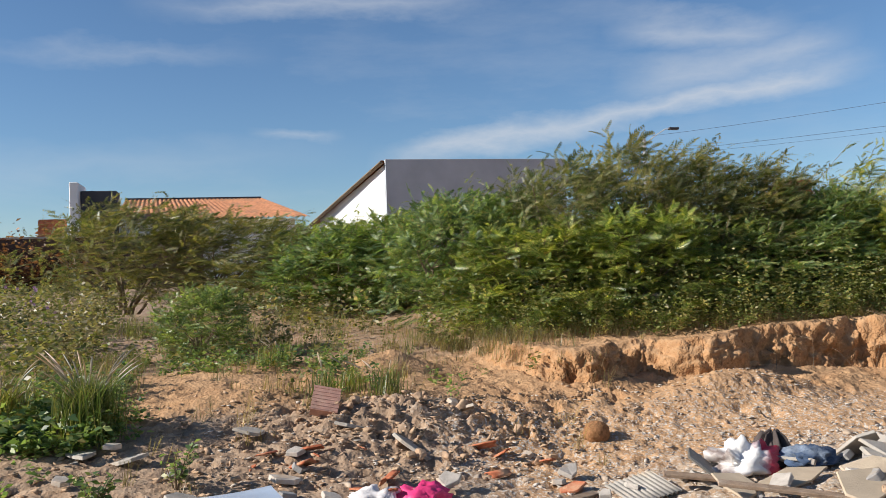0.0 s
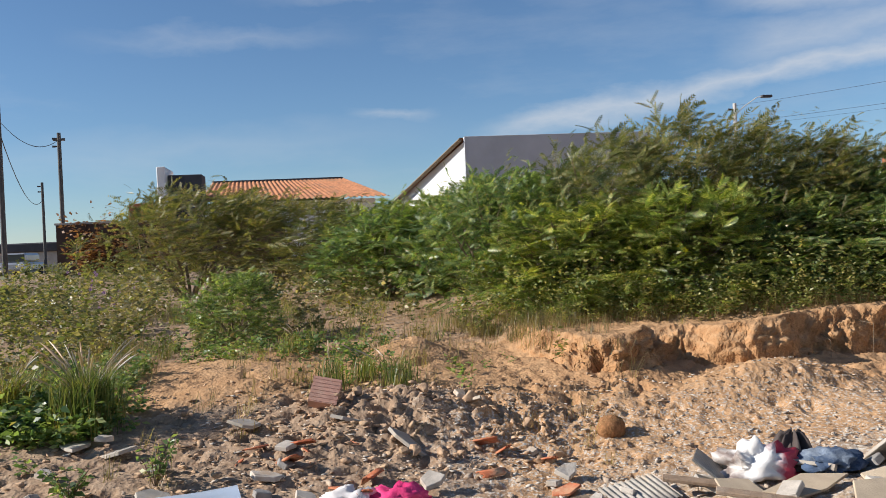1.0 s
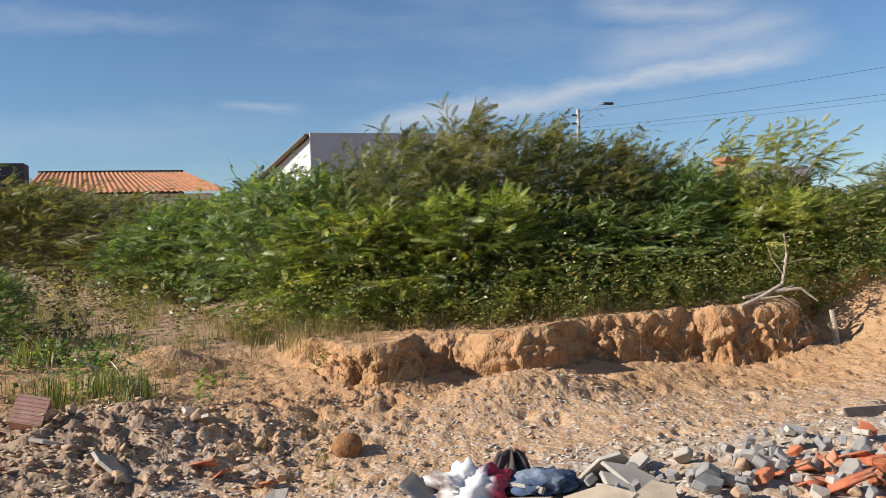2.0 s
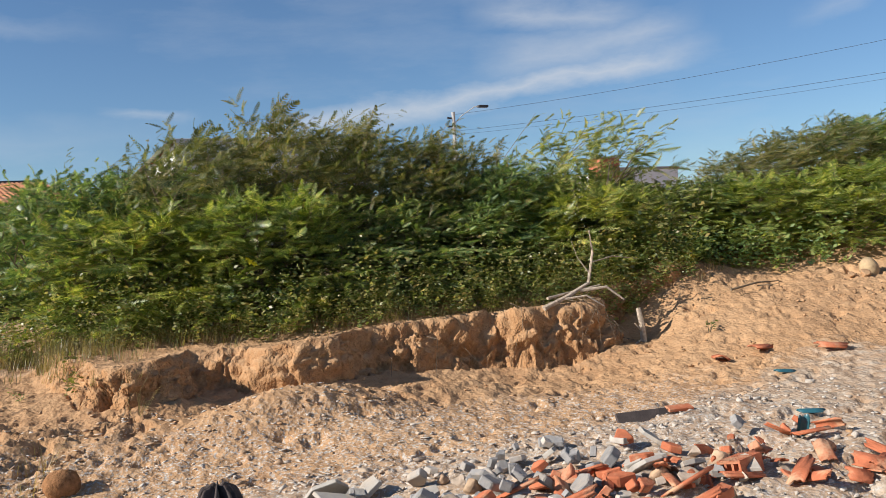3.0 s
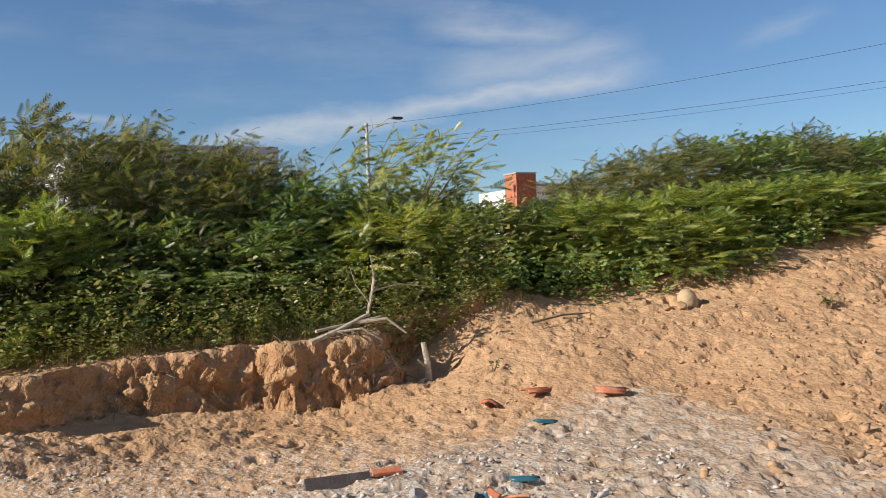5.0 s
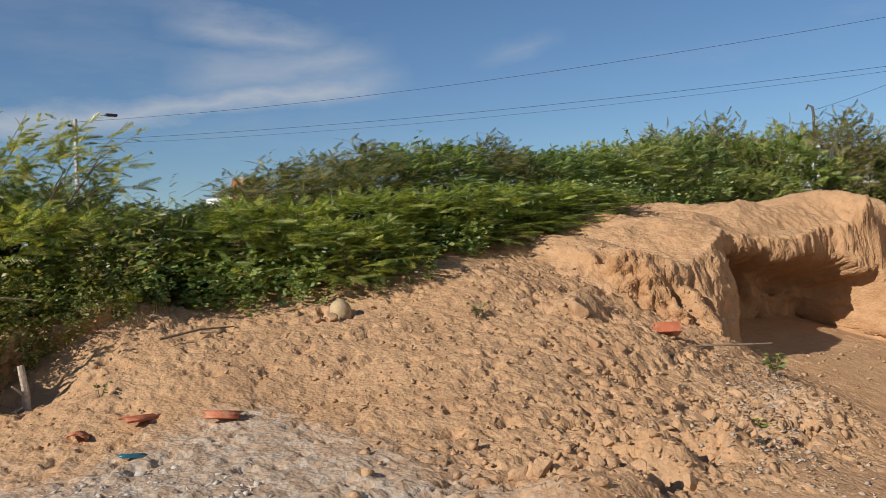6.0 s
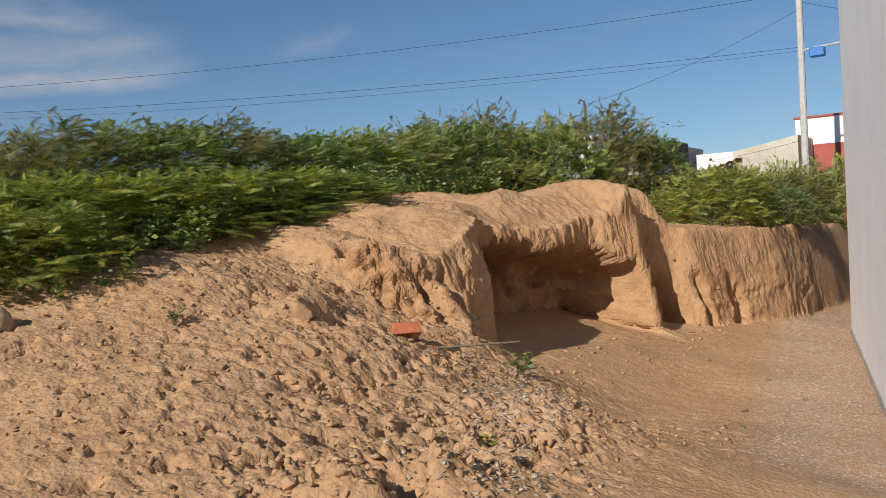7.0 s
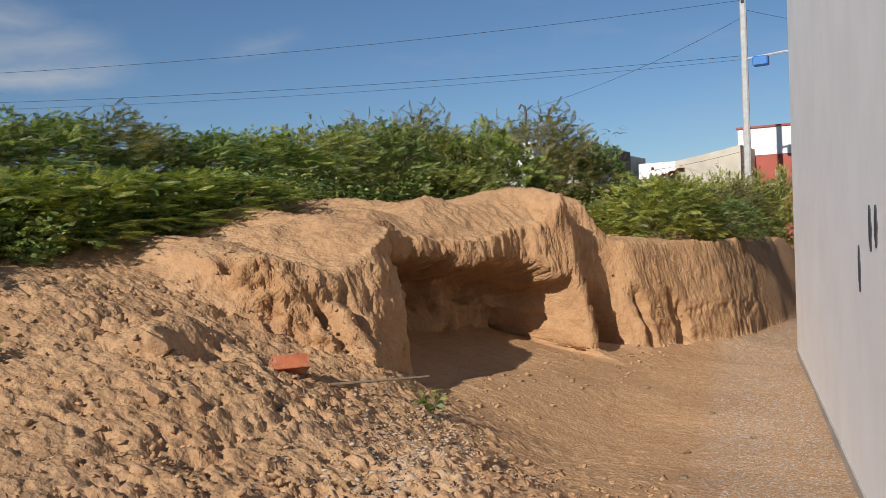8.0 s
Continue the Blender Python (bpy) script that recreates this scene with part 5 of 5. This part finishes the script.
for k in range(54):
    x, y = rng.normal(4.75, 0.45), rng.normal(3.98, 0.2)
    ob = lay("brick_fragment", FRAGMENTS[k % 5], x, y, rng.uniform(0.0, 0.04), rng.normal(0, 22), rng.normal(0, 22), rng.uniform(0, 360), "broken dark red brick fragment on grey dust", "brick fragment", "brick fragments")
    s_ = rng.uniform(.3, 1.2)
    ob.scale = (s_, s_, s_)
for k in range(26):
    x, y = rng.uniform(-2.3, 0.2), rng.normal(5.0, 0.3)
    ob = lay("concrete_chunk", CHUNKS[k % 6], x, y, 0.01, rng.normal(0, 16), rng.normal(0, 16), rng.uniform(0, 360), "broken angular grey concrete chunk among weeds", "concrete chunk", "concrete chunks")
    s_ = rng.uniform(.3, .75)
    ob.scale = (s_, s_, s_)


# ---- single things on the rubble ----
def hollow_brick(x, y, lift, rx, ry, rz, label, mat=SHARD, w=0.19, d=0.09, h=0.19):
    """A hollow clay brick with grooved sides and square holes at its ends."""
    ob = thing("hollow_brick", x, y, ground_at(x, y) + lift, label, "brick", "hollow clay bricks")
    ob.matrix_world = pose(x, y, ground_at(x, y) + lift, rx, ry, rz)
    t = 0.012
    for y0 in (-d / 2, d / 2 - t):
        part("face", boxes((-w / 2, y0, -h / 2, w / 2, y0 + t, h / 2)), mat, ob)
    for k in range(4):
        z = -h / 2 + k * (h - t) / 3
        part("web", boxes((-w / 2 + .001, -d / 2 + t, z, w / 2 - .001, d / 2 - t, z + t)), mat, ob)
    for side in (-1, 1):
        for k in range(7):
            z = -h / 2 + (k + .5) * h / 7
            part("rib", boxes((-w / 2, side * d / 2 - .003, z - .007, w / 2, side * d / 2 + .003, z + .007)), mat, ob)
    return ob


PINKBRICK = plain("dusty_brick", (0.46, 0.26, 0.20), 0.9, 0.15, 0.15, 9, 0.3, dirt=(0.5, 0.36, 0.27))
hollow_brick(0.41, 6.15, 0.09, -38, 12, -8, "grooved hollow clay brick leaning on rubble", PINKBRICK)
hollow_brick(11.75, 5.2, 0.05, 60, 0, -32, "orange hollow clay brick half sunk in sand", w=.24, d=.09, h=.14)
hollow_brick(5.2, 3.85, 0.03, 80, 0, 20, "broken orange hollow clay brick on rubble", w=.2, d=.09, h=.12)
hollow_brick(18.05, 6.9, 0.03, 80, 0, -50, "broken orange clay brick on the bank top", w=.3, d=.09, h=.12)

HUSK = plain("coconut_husk", (0.26, 0.13, 0.06), 0.95, 0.1, 0.4, 26, 0.9, fine=70)
bm = bmesh.new()
bmesh.ops.create_icosphere(bm, subdivisions=3, radius=0.088)
for v in bm.verts:
    v.co *= 1 + 0.10 * noise.noise(v.co * 22) + 0.05 * noise.noise(v.co * 60)
    v.co.x *= 1.12
coco = lay("coconut", mesh_of(bm, "coconut", HUSK, True), 2.25, 5.75, 0.055, 10, 15, 20, "dry brown fibrous coconut lying on sand", "coconut")

CLAY_POT = plain("gourd_skin", (0.42, 0.30, 0.17), 0.8, 0.25, 0.25, 16, 0.4)
bm = bmesh.new()
bmesh.ops.create_uvsphere(bm, u_segments=24, v_segments=14, radius=0.11)
for v in bm.verts:
    a = math.atan2(v.co.y, v.co.x)
    v.co.x *= 1.0 + 0.05 * math.cos(8 * a)
    v.co.y *= 1.0 + 0.05 * math.cos(8 * a)
    v.co.z *= 0.78
lay("gourd", mesh_of(bm, "gourd", CLAY_POT, True), 9.37, 6.78, 0.05, 70, 10, 30, "dried ribbed brown gourd at the shrubs' edge", "gourd")
V, F = rock_template(301, 0.9, 2)
for sx_, sy_, sc_ in ((9.2, 6.68, 0.10), (9.1, 6.75, 0.07), (10.88, 5.47, 0.20), (10.45, 5.0, 0.13), (10.6, 4.85, 0.10)):
    ob = lay("sand_clod", mesh_from("sand_clod", V, F, CLOD), sx_, sy_, 0.02, 0, 10, 40 * sx_, "lump of hard orange sand on the slope", "clod", "single clods")
    ob.scale = (sc_, sc_, sc_)
for k, (cx, cy, sc_) in enumerate([(8.2 + 1.9 * ((k * 0.618) % 1) ** 1.3, 3.2 + 0.65 * ((k * 0.755) % 1), 0.06 + 0.10 * ((k * 0.377) % 1)) for k in range(30)]):
    ob = lay("sand_clod", mesh_from("sand_clod", *rock_template(400 + k, 0.9, 3), CLOD), cx, cy, 0.02, 0, 12 * k, 55 * k, "large broken lump of orange sand", "clod", "single clods")
    ob.scale = (sc_, sc_ * .8, sc_ * .75)

GLASS = bpy.data.materials.new("green_glass")
GLASS.use_nodes = True
gb = GLASS.node_tree.nodes["Principled BSDF"]
gb.inputs["Base Color"].default_value, gb.inputs["Roughness"].default_value = (0.025, 0.10, 0.125, 1), 0.3


def curved_shard(name, x, y, lift, rx, ry, rz, length, rad, label):
    bm = bmesh.new()
    rows = []
    for j in range(4):
        rows.append([[bm.verts.new((length * (j / 3 - .5) + 0.012 * math.sin(5 * k + j), math.cos(radians(20 + 140 * k / 8)) * r_, math.sin(radians(20 + 140 * k / 8)) * r_)) for k in range(9)] for r_ in (rad, rad - .004)])
    for a, b in zip(rows, rows[1:]):
        for k in range(8):
            bm.faces.new((a[0][k], a[0][k + 1], b[0][k + 1], b[0][k]))
            bm.faces.new((a[1][k + 1], a[1][k], b[1][k], b[1][k + 1]))
    for row in (rows[0], rows[-1]):
        for k in range(8):
            bm.faces.new((row[0][k], row[1][k], row[1][k + 1], row[0][k + 1]))
    bmesh.ops.recalc_face_normals(bm, faces=bm.faces)
    return lay(name, mesh_of(bm, name, GLASS, True), x, y, lift, rx, ry, rz, label, "glazed shard", "green shards")


curved_shard("green_shard", 5.76, 4.02, 0.04, 0, 62, 60, 0.14, 0.032, "upright dark green glazed pipe shard among tiles")
curved_shard("green_shard", 6.22, 4.43, 0.0, 0, 0, -30, 0.13, 0.03, "dark green glazed shard lying on grey dust")
curved_shard("green_shard", 6.98, 5.42, 0.0, 0, 5, -15, 0.13, 0.03, "dark green glazed shard lying on sand")
for sx_, sy_, rz_, k in ((7.25, 5.95, 20, 2), (7.62, 5.6, -30, 1), (6.9, 6.0, 60, 0)):
    lay("roof_tile_shard", SHARDS[k], sx_, sy_, 0.01, 10, 5, rz_, "broken piece of orange clay roof tile on sand", "tile shard", "clay tile shards")


def plank(x, y, lift, rx, ry, rz, length, width, thick, mat, label):
    bm = boxes((-length / 2, -width / 2, 0, length / 2, width / 2, thick), bevel=0.003)
    return lay("plank", mesh_of(bm, "plank", mat), x, y, lift, rx, ry, rz, label, "plank", "loose planks")


plank(5.46, 5.0, 0.01, 55, 0, -6, 0.34, 0.08, 0.02, DARK_WOOD, "short black painted board lying on dust")
plank(5.72, 4.98, 0.01, 10, 0, -10, 0.16, 0.07, 0.02, SHARD, "short orange board end on dust")
for px_, py_, rz_, ln in ((1.85, 4.25, -32, .55), (2.1, 4.1, -8, .7), (1.6, 4.55, 40, .45), (2.35, 4.45, -20, .5), (1.75, 4.0, 12, .5), (2.6, 4.0, -25, .8), (1.45, 4.15, -50, .35)):
    plank(px_, py_, 0.05, 8, 6, rz_, ln, 0.06, 0.02, WOOD, "weathered brown wooden lath on the rubbish heap")


def ribbed_sheet(x, y, lift, rx, ry, rz, w, d, mat, label):
    V, F = [], []
    nu, nv = 40, 3
    for j in range(nv + 1):
        for i in range(nu + 1):
            V.append(((i / nu - .5) * w, (j / nv - .5) * d, 0.008 * math.sin(i / nu * 20 * math.pi)))
    V += [(a, b, c - 0.006) for a, b, c in V]
    k0 = (nu + 1) * (nv + 1)
    for j in range(nv):
        for i in range(nu):
            k = j * (nu + 1) + i
            F.append((k, k + 1, k + nu + 2, k + nu + 1))
            F.append((k0 + k + nu + 1, k0 + k + nu + 2, k0 + k + 1, k0 + k))
    for i in range(nu):
        F.append((i, k0 + i, k0 + i + 1, i + 1))
    return lay("ribbed_board", mesh_from("ribbed_board", V, F, mat), x, y, lift, rx, ry, rz, label, "board", "ribbed boards")


ribbed_sheet(2.0, 4.55, 0.06, 14, -6, 15, 0.34, 0.26, SLAB, "broken grey ribbed board on the rubbish heap")
ribbed_sheet(2.42, 4.62, 0.10, 38, 0, 62, 0.26, 0.2, SLAB, "broken grey ribbed board on the rubbish heap")


def crumpled(name, x, y, lift, sx, sy, sz, mat, label, category, seed, rz=0, group="discarded cloth and bags"):
    """A soft heap of cloth or film with folds."""
    bm = bmesh.new()
    bmesh.ops.create_icosphere(bm, subdivisions=4, radius=0.5)
    for v in bm.verts:
        p = v.co.normalized()
        f = 1 - abs(noise.noise(p * 1.7 + Vector((seed, 0, 0)))) * 0.8 + 0.13 * (1 - abs(noise.noise(Vector((p.x * 5, p.y * 3, p.z * 3)) + Vector((0, seed, 0)))) * 3)
        v.co = p * 0.5 * max(f, .35)
        v.co.x *= sx
        v.co.y *= sy
        v.co.z = max(v.co.z, -0.12) * sz
    return lay(name, mesh_of(bm, name, mat, True), x, y, lift, 0, 0, rz, label, category, group)


BAG, bn_, bl_, bb_ = material("printed_bag", 0.45, 0.4)
tc_ = bn_.new("ShaderNodeTexCoord")
sx_ = bn_.new("ShaderNodeSeparateXYZ")
bl_.new(tc_.outputs["Object"], sx_.inputs[0])
wob_ = bn_.new("ShaderNodeMath")
wob_.operation = "MULTIPLY_ADD"
bl_.new(noise_tex(bn_, bl_, 9, 3), wob_.inputs[0])
wob_.inputs[1].default_value = 0.16
bl_.new(sx_.outputs[0], wob_.inputs[2])
shift_ = bn_.new("ShaderNodeMath")
shift_.operation = "MULTIPLY_ADD"
bl_.new(wob_.outputs[0], shift_.inputs[0])
shift_.inputs[1].default_value, shift_.inputs[2].default_value = 1.55, 0.38
print_ = ramp(bn_, bl_, shift_.outputs[0], [(0.0, (0.16, 0.06, 0.06)), (0.16, (0.62, 0.58, 0.55)), (0.26, (0.20, 0.15, 0.13)), (0.36, (0.70, 0.67, 0.64)), (0.58, (0.72, 0.69, 0.66)), (0.66, (0.45, 0.03, 0.06)), (0.85, (0.42, 0.03, 0.05))])
bl_.new(print_, bb_.inputs["Base Color"])
bump(bn_, bl_, bb_, noise_tex(bn_, bl_, 30, 4), 0.4, 0.01)
DENIM = plain("denim", (0.06, 0.09, 0.15), 0.85, 0.2, 0.5, 9, 0.5, dirt=(0.26, 0.30, 0.35))
WHITE_FILM = plain("white_film", (0.66, 0.62, 0.60), 0.5, 0.4, 0.15, 10, 0.3, dirt=(0.45, 0.40, 0.35))
PINK = plain("pink_film", (0.62, 0.04, 0.16), 0.5, 0.4, 0.15, 10, 0.3)
def draped(name, x, y, lift, rx_, ry_, height, mat, label, category, seed, rz=0, folds=9):
    """A sheet of cloth or film dropped over a lump: a soft peak with folds that deepen towards the hem."""
    rr_ = random.Random(seed)
    nr, na = 14, 84
    V, F = [(0, 0, height)], []
    ph = [rr_.uniform(0, 6.28) for _ in range(4)]
    for j in range(1, nr + 1):
        t = j / nr
        for i in range(na):
            a_ = i / na * 2 * math.pi
            fold = math.sin(folds * a_ + ph[0] + 2.0 * t) + 0.6 * math.sin((folds + 4) * a_ + ph[1])
            wide = 1 + 0.16 * math.sin(2 * a_ + ph[2]) + 0.10 * math.sin(5 * a_ + ph[3]) + 0.07 * fold * t
            z = height * (1 - t ** 1.4) + 0.035 * fold * math.sin(math.pi * min(t * 1.1, 1)) + 0.02 * noise.noise(Vector((t * 5, a_ * 2, seed)))
            V.append((math.cos(a_) * rx_ * t * wide, math.sin(a_) * ry_ * t * wide, z))
    for i in range(na):
        F.append((0, 1 + i, 1 + (i + 1) % na, 0))
    tri = [(f[0], f[1], f[2]) for f in F]
    F = []
    for j in range(nr - 1):
        for i in range(na):
            a0, b0 = 1 + j * na + i, 1 + j * na + (i + 1) % na
            tri += [(a0, a0 + na, b0 + na), (a0, b0 + na, b0)]
    ob = lay(name, mesh_from(name, V, tri, mat, True), x, y, lift, 0, 0, rz, label, category, "discarded cloth and bags")
    sol = ob.modifiers.new("thickness", "SOLIDIFY")
    sol.thickness = 0.004
    return ob


crumpled("plastic_bag", 2.66, 4.6, 0.05, 0.5, 0.34, 0.32, BAG, "crumpled plastic bag printed white, brown and red", "plastic bag", 3)
draped("black_bag", 2.92, 4.68, 0.02, 0.17, 0.14, 0.17, DARK_WOOD, "shiny black plastic bag behind the trousers", "plastic bag", 5, 10, 8)
crumpled("jeans", 3.02, 4.5, 0.05, 0.40, 0.32, 0.15, DENIM, "crumpled faded blue denim trousers", "trousers", 8, 20)
crumpled("white_sack", 0.52, 4.78, 0.03, 0.34, 0.3, 0.18, WHITE_FILM, "flattened dirty white plastic sack", "plastic bag", 9)
crumpled("pink_bag", 0.78, 4.74, 0.03, 0.34, 0.3, 0.20, PINK, "flattened bright pink plastic bag", "plastic bag", 10)
for k, (cx, cy, w_, rz_) in enumerate(((2.75, 4.22, .5, 10), (3.1, 4.08, .46, -20), (3.35, 3.95, .55, 15), (2.42, 4.3, .42, 50), (2.95, 3.9, .5, 40))):
    ob = lay("cardboard", slab_mesh("cardboard", 60 + k, w_, .28, .012, CARD, 5), cx, cy, 0.05, 14, -8, rz_, "damp brown cardboard sheet on the rubbish heap", "cardboard", "cardboard sheets")
YELLOW = plain("yellow_wrapper", (0.62, 0.55, 0.05), 0.5, 0.4, 0.15, 20, 0.2)
crumpled("yellow_wrapper", 7.98, 7.66, 0.03, 0.14, 0.1, 0.2, YELLOW, "crumpled bright yellow plastic wrapper", "wrapper", 12)

# light blue sheet on the rubble at the roadside
SHEET = plain("blue_grey_plastic", (0.40, 0.47, 0.57), 0.35, 0.5, 0.12, 3, 0.1)
V, F = [], []
nu, nv = 28, 12
for j in range(nv + 1):
    for i in range(nu + 1):
        u, v = i / nu - .5, j / nv - .5
        V.append((u * 0.95, v * .6 * (1 - .3 * u), 0.03 * (1 - (2 * u) ** 2) * (1 - (1.6 * v) ** 2) + 0.006 * math.sin(9 * u + 4 * v)))
V += [(a, b, c - .012) for a, b, c in V]
k0 = (nu + 1) * (nv + 1)
for j in range(nv):
    for i in range(nu):
        k = j * (nu + 1) + i
        F.append((k, k + 1, k + nu + 2, k + nu + 1))
        F.append((k0 + k + nu + 1, k0 + k + nu + 2, k0 + k + 1, k0 + k))
for i in range(nu):
    F.append((i, k0 + i, k0 + i + 1, i + 1))
    q = nv * (nu + 1) + i
    F.append((q, q + 1, k0 + q + 1, k0 + q))
lay("plastic_sheet", mesh_from("plastic_sheet", V, F, SHEET, True), -0.46, 4.4, 0.17, 0, -5, 10, "bulging grey-blue plastic sheet on the roadside rubble", "sheet")


# dead wood and roots on the bank
def dead_branch(x, y, lift, rows, label, mat=DEADWOOD):
    ob = thing("dead_branch", x, y, ground_at(x, y) + lift, label, "branch", "dead branches")
    for k, (pts, r0, r1) in enumerate(rows):
        n_ = len(pts)
        part("limb" if k == 0 else "twig", tube(bmesh.new(), pts, [r0 + (r1 - r0) * i / (n_ - 1) for i in range(n_)], 7), mat, ob)


dead_branch(6.52, 7.22, 0.03, [([(-.50, -.08, -.06), (-.25, -.05, .02), (0, 0, .12), (.07, .02, .38), (.05, .02, .58)], .024, .008), ([(-.1, -.02, .06), (.12, -.1, .08), (.26, -.15, -.04)], .018, .008),
            ([(-.45, -.06, .02), (-.2, 0, .05), (.1, -.04, .1)], .014, .006), ([(.06, .02, .3), (.3, .06, .34), (.6, .1, .30)], .007, .003), ([(-.3, -.06, .0), (-.1, -.12, .02), (.05, -.16, -.08)], .012, .005),
            ([(.02, .0, .2), (-.08, .03, .35), (-.12, .05, .5)], .006, .002)],
            "bleached bare branch hanging over the bank edge")
dead_branch(6.95, 7.05, -0.03, [([(0, 0, 0), (-.01, 0, .16), (-.03, .02, .33)], .03, .022), ([(-.01, 0, .12), (-.1, -.02, .2)], .012, .006), ([(-.02, 0, .05), (-.12, -.03, .02), (-.16, -.04, -.02)], .01, .005)],
            "short bleached stump standing in the sand")
dead_branch(5.6, 6.15, 0.01, [([(-.35, -.05, .01), (0, 0, .02), (.35, .06, .02)], .014, .006), ([(0, 0, .02), (.15, .1, .03)], .007, .003)], "dry dark twig lying on sand", BARK)
dead_branch(8.2, 7.0, 0.02, [([(-.35, -.05, .01), (0, 0, .05), (.35, .1, .04)], .012, .005), ([(0, 0, .02), (.15, -.1, .03)], .007, .003)], "dry dark twig lying on sand", BARK)
dead_branch(12.1, 5.0, 0.02, [([(-1.2, .85, .05), (-.6, .45, .04), (0, 0, .03), (.5, -.35, .02)], .016, .008), ([(-.6, .45, .04), (-.4, .2, .06)], .008, .004)], "long dark fallen root lying down the slope", BARK)
rr = random.Random(4)
for k in range(18):
    x = rr.choice([rr.uniform(6.0, 6.9), rr.uniform(6.2, 6.8), rr.uniform(4.6, 5.8)])
    y = float(np.interp(x, [4.3, 5.8, 6.8, 6.95, 7.6, 8.3], [7.1, 7.1, 6.95, 7.5, 7.5, 7.5])) + 0.03
    dz = rr.uniform(.1, .35)
    dead_branch(x, y + .1, 0.0, [([(0, 0.1, .05), (rr.uniform(-.1, .1), -.12, 0.02), (rr.uniform(-.15, .15), -.2, -dz)], .0035, .0012)], "thin dry root hanging from the bank edge", BARK)
for k, (tx, ty) in enumerate(((13.5, 3.12), (14.4, 3.35), (15.8, 3.5), (16.6, 4.4), (15.2, 3.0))):
    ob = lay("dung_lump", mesh_from("dung_lump", *rock_template(500 + k, .5, 2), BARK), tx, ty, 0.01, 0, 0, 50 * k, "dark dry lump lying on packed sand", "lump", "dark lumps")
    ob.scale = (.09, .08, .06)


# yellow and pale flowers
def flowers(x, y, z, n, mat, label, seed, spread_=0.25):
    rr_ = random.Random(seed)
    ob = thing("flower_cluster", x, y, z, label, "flowers", "wild flowers")
    for k in range(n):
        bm = bmesh.new()
        c = Vector((rr_.uniform(-1, 1) * spread_, rr_.uniform(-.1, .1), rr_.uniform(-.5, .5) * spread_))
        mid = bm.verts.new(c)
        ring = [bm.verts.new(c + Vector((math.cos(a) * .028, -0.008 - .01 * (i % 2), math.sin(a) * .028)) * (1.0 if i % 2 else .6)) for i, a in enumerate([j * math.pi / 5 for j in range(10)])]
        for i in range(10):
            bm.faces.new((mid, ring[i], ring[(i + 1) % 10]))
        part("flower", bm, mat, ob)


PETAL = plain("yellow_petal", (0.72, 0.62, 0.03), 0.6, 0.2, 0.1, 20, 0.0)
PALE_PETAL = plain("pale_petal", (0.75, 0.72, 0.42), 0.6, 0.2, 0.1, 20, 0.0)
LILAC = plain("lilac_petal", (0.50, 0.30, 0.45), 0.6, 0.2, 0.15, 20, 0.0)
flowers(3.75, 7.95, 1.45, 3, PETAL, "few small bright yellow flowers in the shrubs", 1, 0.06)
flowers(1.35, 10.6, 1.25, 9, PALE_PETAL, "cluster of pale yellow flowers at the shrubs' foot", 2, 0.3)
flowers(0.75, 10.4, 1.0, 3, PETAL, "few small bright yellow flowers in the grass", 3, 0.1)
flowers(-3.2, 13.5, 1.3, 14, LILAC, "lilac flower heads above the scrub", 4, 0.4)
flowers(-2.4, 12.5, 1.1, 10, LILAC, "lilac flower heads above the scrub", 5, 0.3)

# a car parked far down the road
CARPAINT = plain("silver_paint", (0.45, 0.46, 0.48), 0.3, 0.5, 0.05, 2, 0.0, metal=0.5)
CARGLASS = plain("car_glass", (0.03, 0.035, 0.04), 0.1, 0.5, 0.05, 2, 0.0)
TYRE = plain("tyre_rubber", (0.03, 0.03, 0.03), 0.9, 0.2, 0.1, 20, 0.2)
car = thing("car", -19.0, 60, 1.15, "silver car parked on the far roadside", "car")
part("body", boxes((-.85, -2, .3, .85, 2, .85), bevel=.12), CARPAINT, car)
part("cabin", boxes((-.72, -1.2, .85, .72, 1.5, 1.45), bevel=.15), CARPAINT, car)
part("windscreen", boxes((-.6, -1.23, .93, .6, -1.19, 1.36)), CARGLASS, car, "dark windscreen")
for sx_ in (-1, 1):
    part("headlight", boxes((sx_ * .62 - .16, -2.03, .58, sx_ * .62 + .16, -1.97, .74), bevel=.02), HOUSE_WHITE, car, "clear headlight")
    for sy_ in (-1.3, 1.3):
        bm = tube(bmesh.new(), [(sx_ * .86, sy_, .3), (sx_ * .68, sy_, .3)], [.3, .3], 14)
        part("wheel", bm, TYRE, car, "black wheel")
shedf = thing("dark_long_shed", -22, 80, 1.2, "long low dark roofed shed on the horizon", "building")
part("wall", boxes((-9, 0, 0, 5, 6, 1.8)), CEMENT, shedf)
part("roof", boxes((-9.3, -.3, 1.8, 5.3, 6.3, 2.6), bevel=.1), DARK_GREY_AND_SHADE, shedf, "dark sheet roof")
